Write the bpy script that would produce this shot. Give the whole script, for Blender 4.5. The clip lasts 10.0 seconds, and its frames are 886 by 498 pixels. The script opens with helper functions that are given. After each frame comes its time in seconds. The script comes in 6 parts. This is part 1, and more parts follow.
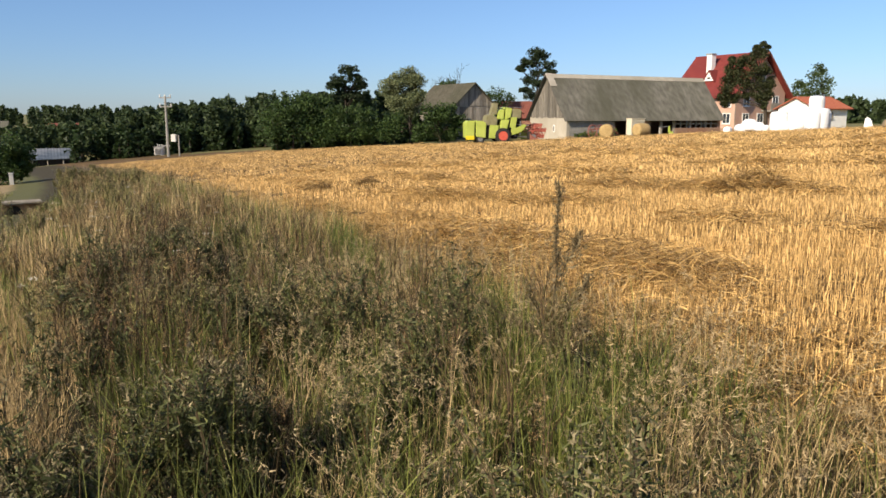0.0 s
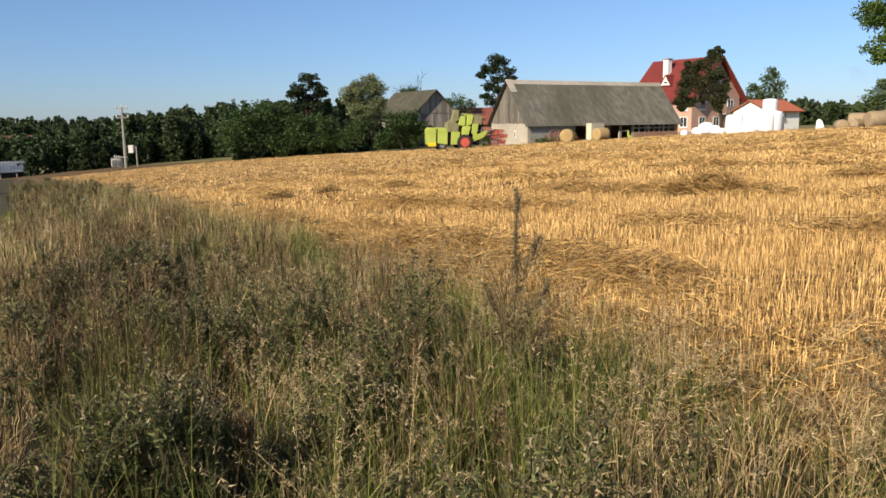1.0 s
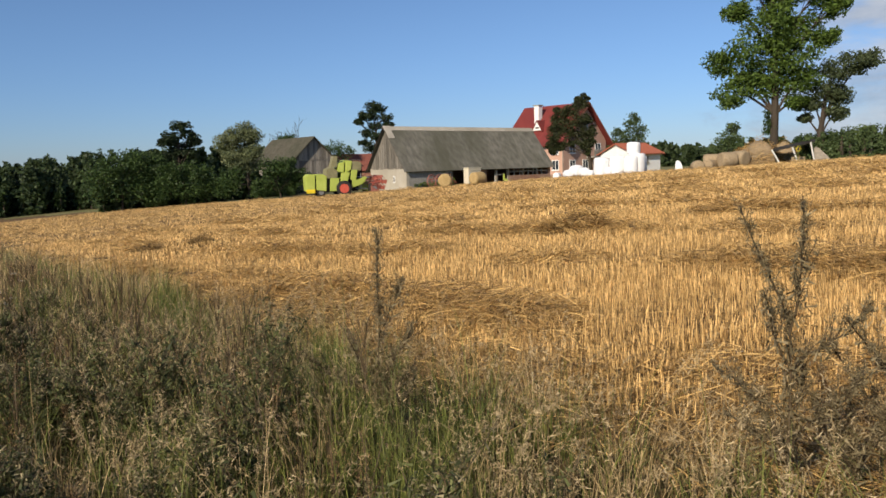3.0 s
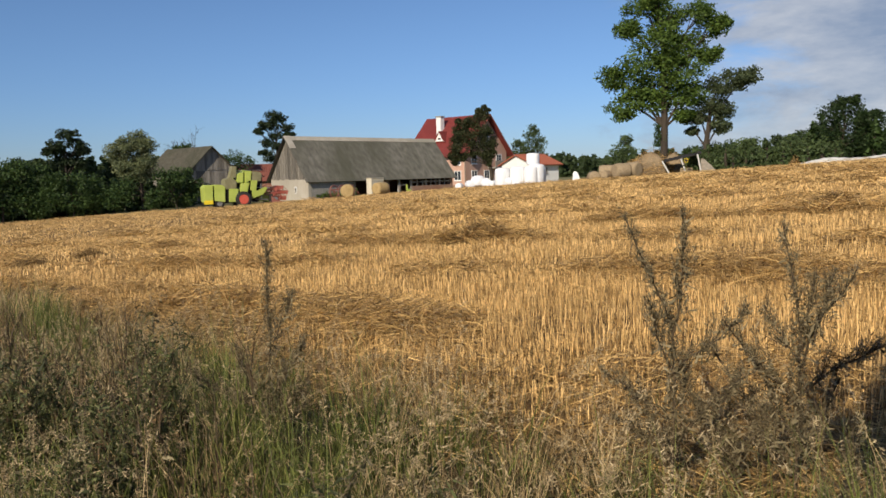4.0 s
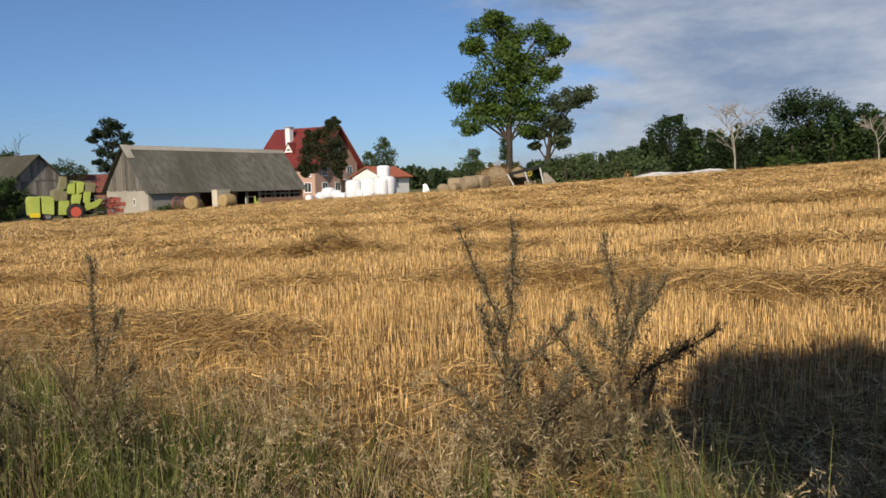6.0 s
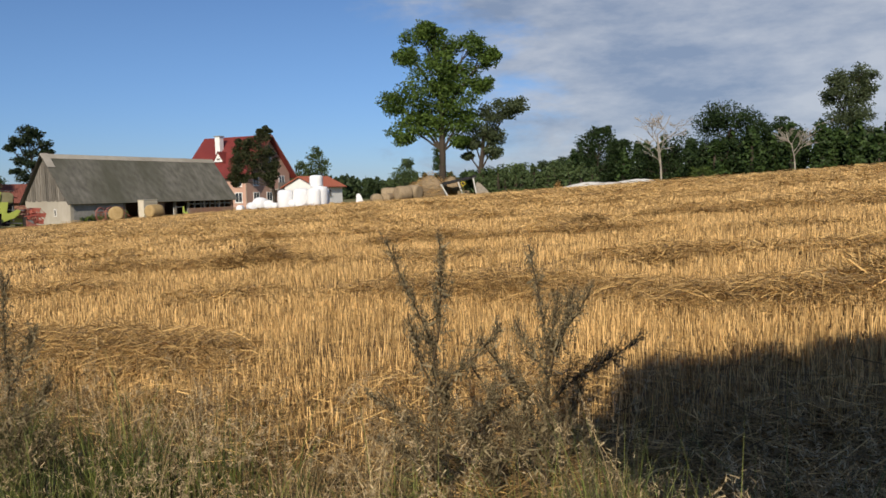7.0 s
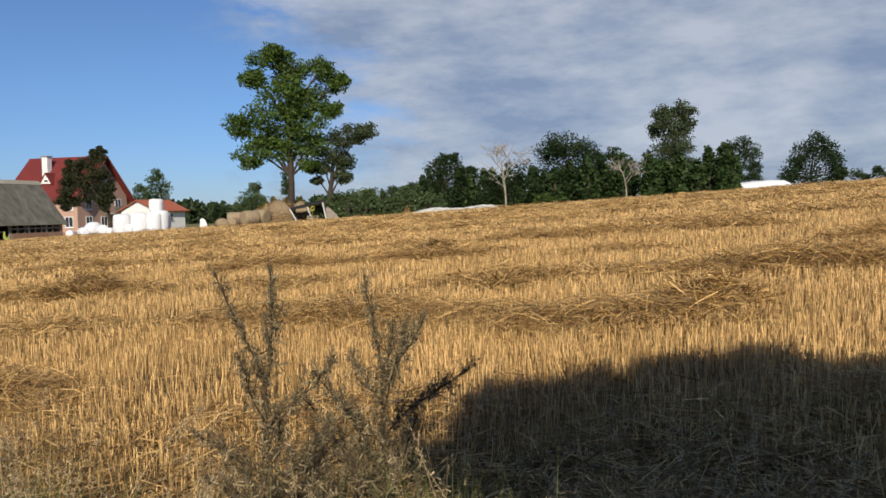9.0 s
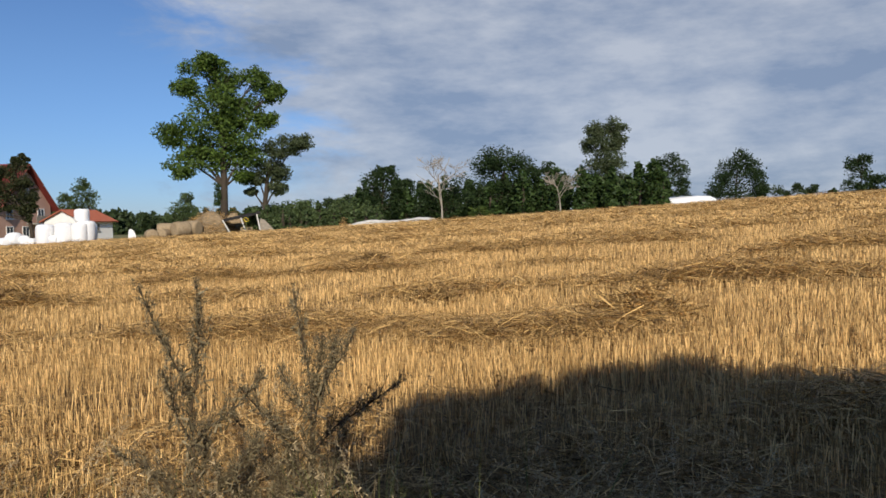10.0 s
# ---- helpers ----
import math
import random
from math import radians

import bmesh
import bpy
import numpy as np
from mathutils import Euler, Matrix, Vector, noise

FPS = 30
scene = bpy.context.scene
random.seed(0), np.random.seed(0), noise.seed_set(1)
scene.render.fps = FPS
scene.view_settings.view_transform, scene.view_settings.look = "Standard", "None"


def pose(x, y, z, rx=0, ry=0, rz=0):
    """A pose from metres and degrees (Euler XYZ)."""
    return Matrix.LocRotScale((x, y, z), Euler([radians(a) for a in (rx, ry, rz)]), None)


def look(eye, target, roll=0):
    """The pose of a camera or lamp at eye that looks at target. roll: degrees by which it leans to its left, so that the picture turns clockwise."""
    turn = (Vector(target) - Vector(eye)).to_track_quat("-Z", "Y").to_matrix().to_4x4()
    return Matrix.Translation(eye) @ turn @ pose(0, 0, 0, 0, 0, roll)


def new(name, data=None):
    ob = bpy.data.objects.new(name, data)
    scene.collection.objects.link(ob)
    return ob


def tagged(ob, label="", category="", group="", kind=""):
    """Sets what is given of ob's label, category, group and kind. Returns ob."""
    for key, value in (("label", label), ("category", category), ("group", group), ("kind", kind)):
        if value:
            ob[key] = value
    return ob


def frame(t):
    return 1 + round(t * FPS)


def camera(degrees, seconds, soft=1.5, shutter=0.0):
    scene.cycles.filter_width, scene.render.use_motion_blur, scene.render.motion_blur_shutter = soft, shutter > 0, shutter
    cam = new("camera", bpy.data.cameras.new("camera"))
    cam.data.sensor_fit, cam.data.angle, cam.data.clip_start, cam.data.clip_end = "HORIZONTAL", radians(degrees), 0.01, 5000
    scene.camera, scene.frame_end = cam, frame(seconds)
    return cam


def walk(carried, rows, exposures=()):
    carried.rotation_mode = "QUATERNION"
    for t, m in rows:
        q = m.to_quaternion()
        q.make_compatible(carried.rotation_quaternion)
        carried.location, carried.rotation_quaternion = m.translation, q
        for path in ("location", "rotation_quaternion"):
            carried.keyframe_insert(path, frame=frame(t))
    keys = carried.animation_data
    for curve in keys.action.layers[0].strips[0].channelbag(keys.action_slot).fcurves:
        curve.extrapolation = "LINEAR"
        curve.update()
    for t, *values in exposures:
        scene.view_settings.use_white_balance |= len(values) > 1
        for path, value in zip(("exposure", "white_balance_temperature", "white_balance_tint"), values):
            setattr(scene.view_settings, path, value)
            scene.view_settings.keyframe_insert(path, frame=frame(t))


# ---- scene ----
cam = camera(59.5, 10.0, soft=1.6)
walk(cam, [
    (0.0, pose(0.000, 0.000, 1.500, 80.00, 0.00, 0.00)),
    (0.5, pose(0.011, -0.002, 1.503, 80.26, 0.30, -1.29)),
    (1.0, pose(0.021, -0.009, 1.506, 80.48, 0.73, -2.79)),
    (1.5, pose(0.029, -0.012, 1.510, 80.80, 1.17, -4.30)),
    (2.0, pose(0.046, -0.015, 1.513, 81.29, 1.50, -5.89)),
    (2.2, pose(0.060, -0.006, 1.510, 81.52, 1.54, -6.58)),
    (3.3, pose(0.172, 0.138, 1.463, 84.18, 1.56, -13.93)),
    (3.5, pose(0.181, 0.146, 1.462, 84.28, 1.54, -15.47)),
    (4.0, pose(0.209, 0.133, 1.463, 84.23, 1.49, -18.66)),
    (4.5, pose(0.231, 0.127, 1.463, 84.17, 1.49, -21.97)),
    (5.0, pose(0.242, 0.118, 1.466, 84.29, 1.36, -25.31)),
    (5.5, pose(0.248, 0.104, 1.468, 84.59, 1.26, -27.46)),
    (6.8, pose(0.264, 0.076, 1.477, 85.31, 1.16, -33.42)),
    (7.0, pose(0.273, 0.076, 1.481, 85.47, 1.19, -34.43)),
    (7.5, pose(0.300, 0.074, 1.486, 85.93, 1.26, -37.08)),
    (8.0, pose(0.315, 0.066, 1.491, 86.39, 1.15, -40.02)),
    (8.5, pose(0.330, 0.058, 1.493, 86.69, 1.06, -42.62)),
    (9.0, pose(0.335, 0.045, 1.497, 87.09, 0.96, -45.40)),
    (9.5, pose(0.333, 0.026, 1.503, 87.45, 0.78, -47.71)),
    (10.0, pose(0.331, 0.005, 1.510, 87.95, 0.55, -50.07)),
], [(0.0, 0.50, 6720, 10), (2.0, 0.28, 6630, 10), (3.5, 0.06, 6450, 10), (5.5, -0.07, 6350, 10), (7.5, -0.08, 6250, 10), (10.0, -0.07, 6130, 10)])

# ---- sky and sun ----
SUN_AZ, SUN_EL = radians(-134), radians(29)


def build_world():
    w = bpy.data.worlds.new("sky")
    scene.world = w
    w.use_nodes = True
    nt = w.node_tree
    nt.nodes.clear()
    out = nt.nodes.new("ShaderNodeOutputWorld")
    bg = nt.nodes.new("ShaderNodeBackground")
    bg.inputs["Strength"].default_value = 0.09
    sky = nt.nodes.new("ShaderNodeTexSky")
    sky.sky_type = "NISHITA"
    sky.sun_disc = False
    sky.sun_elevation, sky.sun_rotation = SUN_EL, SUN_AZ
    sky.air_density, sky.dust_density, sky.ozone_density = 1.0, 0.15, 5.0
    tc = nt.nodes.new("ShaderNodeTexCoord")
    # streaky high cloud, thick towards the east, gone in the west
    sc = nt.nodes.new("ShaderNodeMapping")
    sc.inputs["Scale"].default_value = (1.7, 1.7, 5.2)
    sc.inputs["Rotation"].default_value = (radians(6), radians(-5), 0)
    n1 = nt.nodes.new("ShaderNodeTexNoise")
    n1.inputs["Scale"].default_value, n1.inputs["Detail"].default_value = 2.6, 12.0
    n1.inputs["Roughness"].default_value = 0.62
    n1.inputs["Distortion"].default_value = 0.4
    dot = nt.nodes.new("ShaderNodeVectorMath")
    dot.operation = "DOT_PRODUCT"
    dot.inputs[1].default_value = (0.93, 0.22, 0.42)
    ramp = nt.nodes.new("ShaderNodeMapRange")
    ramp.inputs["From Min"].default_value, ramp.inputs["From Max"].default_value = 0.54, 0.98
    ramp.inputs["To Min"].default_value, ramp.inputs["To Max"].default_value = -0.36, 0.52
    add = nt.nodes.new("ShaderNodeMath")
    add.operation = "ADD"
    cov = nt.nodes.new("ShaderNodeMapRange")
    cov.interpolation_type = "SMOOTHSTEP"
    cov.inputs["From Min"].default_value, cov.inputs["From Max"].default_value = 0.45, 0.74
    cov.inputs["To Max"].default_value = 0.85
    mix = nt.nodes.new("ShaderNodeMix")
    mix.data_type = "RGBA"
    n2 = nt.nodes.new("ShaderNodeTexNoise")
    n2.inputs["Scale"].default_value, n2.inputs["Detail"].default_value = 3.6, 12.0
    n2.inputs["Roughness"].default_value = 0.6
    cl = nt.nodes.new("ShaderNodeMix")
    cl.data_type = "RGBA"
    cl.inputs["A"].default_value = (2.9, 3.5, 4.6, 1)
    cl.inputs["B"].default_value = (6.3, 6.45, 6.75, 1)
    con = nt.nodes.new("ShaderNodeMapRange")
    con.inputs["From Min"].default_value, con.inputs["From Max"].default_value = 0.36, 0.64
    L = nt.links.new
    L(tc.outputs["Generated"], sc.inputs["Vector"])
    L(sc.outputs["Vector"], n1.inputs["Vector"])
    L(sc.outputs["Vector"], n2.inputs["Vector"])
    L(tc.outputs["Generated"], dot.inputs[0])
    L(dot.outputs["Value"], ramp.inputs["Value"])
    L(n1.outputs["Fac"], add.inputs[0])
    L(ramp.outputs["Result"], add.inputs[1])
    L(add.outputs["Value"], cov.inputs["Value"])
    L(cov.outputs["Result"], mix.inputs["Factor"])
    tint = nt.nodes.new("ShaderNodeMix")
    tint.data_type, tint.blend_type = "RGBA", "MULTIPLY"
    tint.inputs["Factor"].default_value = 1.0
    # the air is a cool, thin haze down to the horizon
    up = nt.nodes.new("ShaderNodeSeparateXYZ")
    low = nt.nodes.new("ShaderNodeMapRange")
    low.interpolation_type = "SMOOTHSTEP"
    low.inputs["From Min"].default_value, low.inputs["From Max"].default_value = -0.02, 0.22
    haze = nt.nodes.new("ShaderNodeMix")
    haze.data_type = "RGBA"
    haze.inputs["A"].default_value = (0.61, 0.745, 1.06, 1)
    haze.inputs["B"].default_value = (0.84, 0.89, 1.02, 1)
    L(tc.outputs["Generated"], up.inputs["Vector"])
    L(up.outputs["Z"], low.inputs["Value"])
    L(low.outputs["Result"], haze.inputs["Factor"])
    L(haze.outputs["Result"], tint.inputs["B"])
    L(sky.outputs["Color"], tint.inputs["A"])
    L(tint.outputs["Result"], mix.inputs["A"])
    L(n2.outputs["Fac"], con.inputs["Value"])
    L(con.outputs["Result"], cl.inputs["Factor"])
    L(cl.outputs["Result"], mix.inputs["B"])
    L(mix.outputs["Result"], bg.inputs["Color"])
    L(bg.outputs["Background"], out.inputs["Surface"])


build_world()
sun = new("sun", bpy.data.lights.new("sun", "SUN"))
sun.data.energy, sun.data.angle, sun.data.color = 5.0, radians(0.55), (1.0, 0.875, 0.69)
sun.matrix_world = look(Vector((math.sin(SUN_AZ) * math.cos(SUN_EL), math.cos(SUN_AZ) * math.cos(SUN_EL), math.sin(SUN_EL))) * 200, (0, 0, 0))


# ---- materials ----
def material(name, c1, c2, rough=0.8, scale=4.0, bump=0.0, island=0.0, metal=0.0, glow=0.0, stretch=(1, 1, 1), c3=None, big=0.4, spec=0.3, objvar=0.0):
    """Two colours mixed by fine noise, a third by large noise; island: spread of brightness from piece to piece; glow: light let through."""
    m = bpy.data.materials.new(name)
    m.use_nodes = True
    nt = m.node_tree
    nt.nodes.clear()
    L = nt.links.new
    out = nt.nodes.new("ShaderNodeOutputMaterial")
    p = nt.nodes.new("ShaderNodeBsdfPrincipled")
    p.inputs["Roughness"].default_value, p.inputs["Metallic"].default_value = rough, metal
    p.inputs["Specular IOR Level"].default_value = spec
    geo = nt.nodes.new("ShaderNodeNewGeometry")
    mp = nt.nodes.new("ShaderNodeMapping")
    mp.inputs["Scale"].default_value = stretch
    tc = nt.nodes.new("ShaderNodeTexCoord")
    L(tc.outputs["Object"], mp.inputs["Vector"])
    n = nt.nodes.new("ShaderNodeTexNoise")
    n.inputs["Scale"].default_value, n.inputs["Detail"].default_value = scale, 6.0
    L(mp.outputs["Vector"], n.inputs["Vector"])
    r = nt.nodes.new("ShaderNodeMapRange")
    r.inputs["From Min"].default_value, r.inputs["From Max"].default_value = 0.3, 0.7
    L(n.outputs["Fac"], r.inputs["Value"])
    mix = nt.nodes.new("ShaderNodeMix")
    mix.data_type = "RGBA"
    mix.inputs["A"].default_value, mix.inputs["B"].default_value = (*c1, 1), (*c2, 1)
    col = mix.outputs["Result"]
    if island:
        blend = nt.nodes.new("ShaderNodeMath")
        blend.operation = "MULTIPLY_ADD"
        blend.inputs[1].default_value = 0.75
        L(geo.outputs["Random Per Island"], blend.inputs[0])
        k = nt.nodes.new("ShaderNodeMath")
        k.operation = "MULTIPLY"
        k.inputs[1].default_value = 0.35
        L(r.outputs["Result"], k.inputs[0])
        L(k.outputs["Value"], blend.inputs[2])
        L(blend.outputs["Value"], mix.inputs["Factor"])
    else:
        L(r.outputs["Result"], mix.inputs["Factor"])
    if c3 is not None:
        n3 = nt.nodes.new("ShaderNodeTexNoise")
        n3.inputs["Scale"].default_value, n3.inputs["Detail"].default_value = scale * 0.13, 4.0
        L(mp.outputs["Vector"], n3.inputs["Vector"])
        r3 = nt.nodes.new("ShaderNodeMapRange")
        r3.inputs["From Min"].default_value, r3.inputs["From Max"].default_value = 0.42, 0.66
        r3.inputs["To Max"].default_value = big
        L(n3.outputs["Fac"], r3.inputs["Value"])
        m3 = nt.nodes.new("ShaderNodeMix")
        m3.data_type = "RGBA"
        L(r3.outputs["Result"], m3.inputs["Factor"])
        L(col, m3.inputs["A"])
        m3.inputs["B"].default_value = (*c3, 1)
        col = m3.outputs["Result"]
    if island or objvar:
        hsv = nt.nodes.new("ShaderNodeHueSaturation")
        v = nt.nodes.new("ShaderNodeMapRange")
        s = island or objvar
        v.inputs["To Min"].default_value, v.inputs["To Max"].default_value = 1 - s, 1 + s
        if island:
            L(geo.outputs["Random Per Island"], v.inputs["Value"])
        else:
            oi = nt.nodes.new("ShaderNodeObjectInfo")
            L(oi.outputs["Random"], v.inputs["Value"])
        L(v.outputs["Result"], hsv.inputs["Value"])
        L(col, hsv.inputs["Color"])
        col = hsv.outputs["Color"]
    L(col, p.inputs["Base Color"])
    if bump:
        b = nt.nodes.new("ShaderNodeBump")
        b.inputs["Strength"].default_value, b.inputs["Distance"].default_value = bump, 0.03
        L(n.outputs["Fac"], b.inputs["Height"])
        L(b.outputs["Normal"], p.inputs["Normal"])
    if glow:
        t = nt.nodes.new("ShaderNodeBsdfTranslucent")
        L(col, t.inputs["Color"])
        ms = nt.nodes.new("ShaderNodeMixShader")
        ms.inputs["Fac"].default_value = glow
        L(p.outputs["BSDF"], ms.inputs[1])
        L(t.outputs["BSDF"], ms.inputs[2])
        L(ms.outputs["Shader"], out.inputs["Surface"])
    else:
        L(p.outputs["BSDF"], out.inputs["Surface"])
    return m


M = {}
M["soil"] = material("stubble_soil", (0.103, 0.062, 0.025), (0.172, 0.107, 0.041), 0.95, 9, 0.6, c3=(0.076, 0.046, 0.019), big=0.6)
M["meadow"] = material("meadow", (0.15, 0.14, 0.05), (0.25, 0.20, 0.085), 0.95, 3, 0.5, c3=(0.08, 0.11, 0.03), big=0.8)


def near_ground():
    """Stubble soil, weedy verge and dry lane in one surface, side by side along the field's edge."""
    m = M["soil"].copy()
    m.name = "field_edge_soil"
    nt = m.node_tree
    L = nt.links.new
    p = next(n for n in nt.nodes if n.type == "BSDF_PRINCIPLED")
    field = p.inputs["Base Color"].links[0].from_socket
    geo = nt.nodes.new("ShaderNodeNewGeometry")
    xyz = nt.nodes.new("ShaderNodeSeparateXYZ")
    L(geo.outputs["Position"], xyz.inputs["Vector"])
    ahead = nt.nodes.new("ShaderNodeMath")
    ahead.operation = "MAXIMUM"
    ahead.inputs[1].default_value = 0
    L(xyz.outputs["Y"], ahead.inputs[0])
    bend = nt.nodes.new("ShaderNodeMath")
    bend.operation = "MULTIPLY_ADD"
    bend.inputs[1].default_value, bend.inputs[2].default_value = 0.0017, 0.36
    L(ahead.outputs["Value"], bend.inputs[0])
    d = nt.nodes.new("ShaderNodeMath")
    d.operation = "MULTIPLY_ADD"
    L(bend.outputs["Value"], d.inputs[0])
    L(xyz.outputs["Y"], d.inputs[1])
    L(xyz.outputs["X"], d.inputs[2])
    n = nt.nodes.new("ShaderNodeTexNoise")
    n.inputs["Scale"].default_value, n.inputs["Detail"].default_value = 1.6, 5.0
    L(geo.outputs["Position"], n.inputs["Vector"])
    w = nt.nodes.new("ShaderNodeMath")
    w.operation = "MULTIPLY_ADD"
    w.inputs[1].default_value, w.inputs[2].default_value = 1.6, -0.8
    L(n.outputs["Fac"], w.inputs[0])
    s = nt.nodes.new("ShaderNodeMath")
    s.operation = "ADD"
    L(d.outputs["Value"], s.inputs[0])
    L(w.outputs["Value"], s.inputs[1])
    col = field
    # verge soil (first band) is coloured darker to stand in for shade between plants
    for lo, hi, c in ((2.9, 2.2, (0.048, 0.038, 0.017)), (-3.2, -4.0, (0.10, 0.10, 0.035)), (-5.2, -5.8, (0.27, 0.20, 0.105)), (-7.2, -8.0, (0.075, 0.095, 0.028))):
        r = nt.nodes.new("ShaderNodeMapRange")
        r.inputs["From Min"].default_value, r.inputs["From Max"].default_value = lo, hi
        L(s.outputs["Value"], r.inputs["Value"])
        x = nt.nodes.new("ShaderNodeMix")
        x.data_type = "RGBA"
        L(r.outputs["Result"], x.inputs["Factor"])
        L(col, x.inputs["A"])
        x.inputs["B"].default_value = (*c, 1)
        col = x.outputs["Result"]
    L(col, p.inputs["Base Color"])
    return m


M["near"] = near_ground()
M["stubble"] = material("stubble_straw", (0.428, 0.252, 0.082), (0.722, 0.487, 0.210), 0.6, 5, island=0.48, glow=0.08)
M["straw"] = material("loose_straw", (0.384, 0.218, 0.064), (0.656, 0.436, 0.168), 0.6, 5, island=0.45, glow=0.1)
M["strawdark"] = material("old_straw", (0.170, 0.102, 0.037), (0.326, 0.211, 0.082), 0.7, 5, island=0.45, glow=0.1)
M["drygrass"] = material("dry_grass", (0.280, 0.196, 0.080), (0.496, 0.372, 0.200), 0.6, 3, island=0.5, glow=0.05)
M["greengrass"] = material("green_grass", (0.054, 0.083, 0.014), (0.173, 0.184, 0.047), 0.55, 3, island=0.5, glow=0.05)
# bottom grass near black: shade at the plants' feet put into its colour
M["shadegrass"] = material("shade_toned_bottom_grass", (0.025, 0.025, 0.008), (0.072, 0.056, 0.022), 0.8, 3, island=0.35)
M["brownweed"] = material("brown_seed_weed", (0.125, 0.074, 0.030), (0.35, 0.225, 0.105), 0.75, 3, island=0.45, glow=0.05)
M["mugleaf"] = material("mugwort_leaf", (0.10, 0.105, 0.032), (0.30, 0.275, 0.11), 0.7, 3, island=0.38, glow=0.05)
M["goldweed"] = material("golden_seed_weed", (0.216, 0.144, 0.060), (0.464, 0.328, 0.160), 0.75, 3, island=0.35, glow=0.12)
M["mughero"] = material("mugwort_spent_leaf", (0.143, 0.112, 0.052), (0.294, 0.242, 0.143), 0.7, 3, island=0.35, glow=0.3)
M["mugstem"] = material("mugwort_stem", (0.060, 0.042, 0.024), (0.114, 0.081, 0.045), 0.7, 10)
M["barktree"] = material("bark", (0.036, 0.028, 0.02), (0.075, 0.058, 0.042), 0.9, 6, 0.6, stretch=(1, 1, 0.25))
M["deadwood"] = material("bare_grey_wood", (0.27, 0.235, 0.19), (0.42, 0.375, 0.31), 0.85, 6, 0.4)
LEAF = {}
for key, a, b in (("oak", (0.036, 0.074, 0.012), (0.112, 0.170, 0.028)), ("dark", (0.022, 0.047, 0.011), (0.061, 0.101, 0.025)), ("hedge", (0.013, 0.030, 0.008), (0.038, 0.064, 0.018)), ("willow", (0.094, 0.121, 0.047), (0.211, 0.234, 0.117)),
                  ("pine", (0.014, 0.028, 0.011), (0.039, 0.058, 0.022)), ("light", (0.058, 0.098, 0.019), (0.125, 0.172, 0.039)), ("birch", (0.051, 0.082, 0.027), (0.101, 0.140, 0.051)),
                  ("bronze", (0.023, 0.031, 0.011), (0.056, 0.064, 0.022)), ("far", (0.027, 0.045, 0.017), (0.062, 0.090, 0.033)), ("grey", (0.047, 0.066, 0.025), (0.094, 0.117, 0.051))):
    LEAF[key] = material("leaf_" + key, a, b, 0.6, 0.6, island=0.22, glow=0.25)


# ---- mesh helpers ----
def mesh_np(name, V, F, mat, smooth=False):
    """An object from arrays of points and equal-sided faces."""
    V, F = np.asarray(V, np.float32).reshape(-1, 3), np.asarray(F, np.int32)
    me = bpy.data.meshes.new(name)
    me.vertices.add(len(V))
    me.vertices.foreach_set("co", V.ravel())
    me.loops.add(F.size)
    me.loops.foreach_set("vertex_index", F.ravel())
    me.polygons.add(len(F))
    me.polygons.foreach_set("loop_start", np.arange(0, F.size, F.shape[1], dtype=np.int32))
    if smooth:
        me.polygons.foreach_set("use_smooth", np.ones(len(F), bool))
    me.materials.append(mat)
    me.update(calc_edges=True)
    return new(name, me)


def part(name, bm, mat, parent=None, label="", smooth=False):
    me = bpy.data.meshes.new(name)
    bmesh.ops.recalc_face_normals(bm, faces=bm.faces)
    if smooth:
        for f in bm.faces:
            f.smooth = True
    bm.to_mesh(me)
    bm.free()
    me.materials.append(mat)
    ob = new(name, me)
    ob.parent = parent
    if label:
        tagged(ob, label)
    return ob


def under(ob, parent, label=""):
    ob.parent = parent
    if label:
        tagged(ob, label)
    return ob


def thing(name, m, label, category, group="", kind=""):
    e = new(name)
    e.empty_display_size = 0.3
    e.matrix_basis = m
    return tagged(e, label, category, group, kind)


def box(x0, x1, y0, y1, z0, z1, bevel=0.0, bm=None):
    bm = bm or bmesh.new()
    r = bmesh.ops.create_cube(bm, size=1.0, matrix=Matrix.Translation(((x0 + x1) / 2, (y0 + y1) / 2, (z0 + z1) / 2)) @ Matrix.Diagonal((x1 - x0, y1 - y0, z1 - z0, 1)))
    if bevel:
        es = {e for v in r["verts"] for e in v.link_edges}
        bmesh.ops.bevel(bm, geom=list(es), offset=bevel, segments=2, affect="EDGES")
    return bm


def prism(profile, y0, y1, bevel=0.0, bm=None):
    """A profile in x and z, drawn out along y."""
    bm = bm or bmesh.new()
    a = [bm.verts.new((x, y0, z)) for x, z in profile]
    b = [bm.verts.new((x, y1, z)) for x, z in profile]
    bm.faces.new(a)
    bm.faces.new(b[::-1])
    n = len(a)
    for i in range(n):
        bm.faces.new((a[i], b[i], b[(i + 1) % n], a[(i + 1) % n]))
    if bevel:
        bmesh.ops.bevel(bm, geom=list({e for v in a + b for e in v.link_edges}), offset=bevel, segments=2, affect="EDGES")
    return bm


def cyl(r, depth, m, seg=20, r2=None, bm=None):
    bm = bm or bmesh.new()
    bmesh.ops.create_cone(bm, cap_ends=True, segments=seg, radius1=r, radius2=r if r2 is None else r2, depth=depth, matrix=m)
    return bm


def rod(p, q, r, seg=6, bm=None, r2=None):
    p, q = Vector(p), Vector(q)
    m = Matrix.Translation((p + q) / 2) @ (q - p).to_track_quat("Z", "Y").to_matrix().to_4x4()
    return cyl(r, (q - p).length, m, seg, r2, bm)


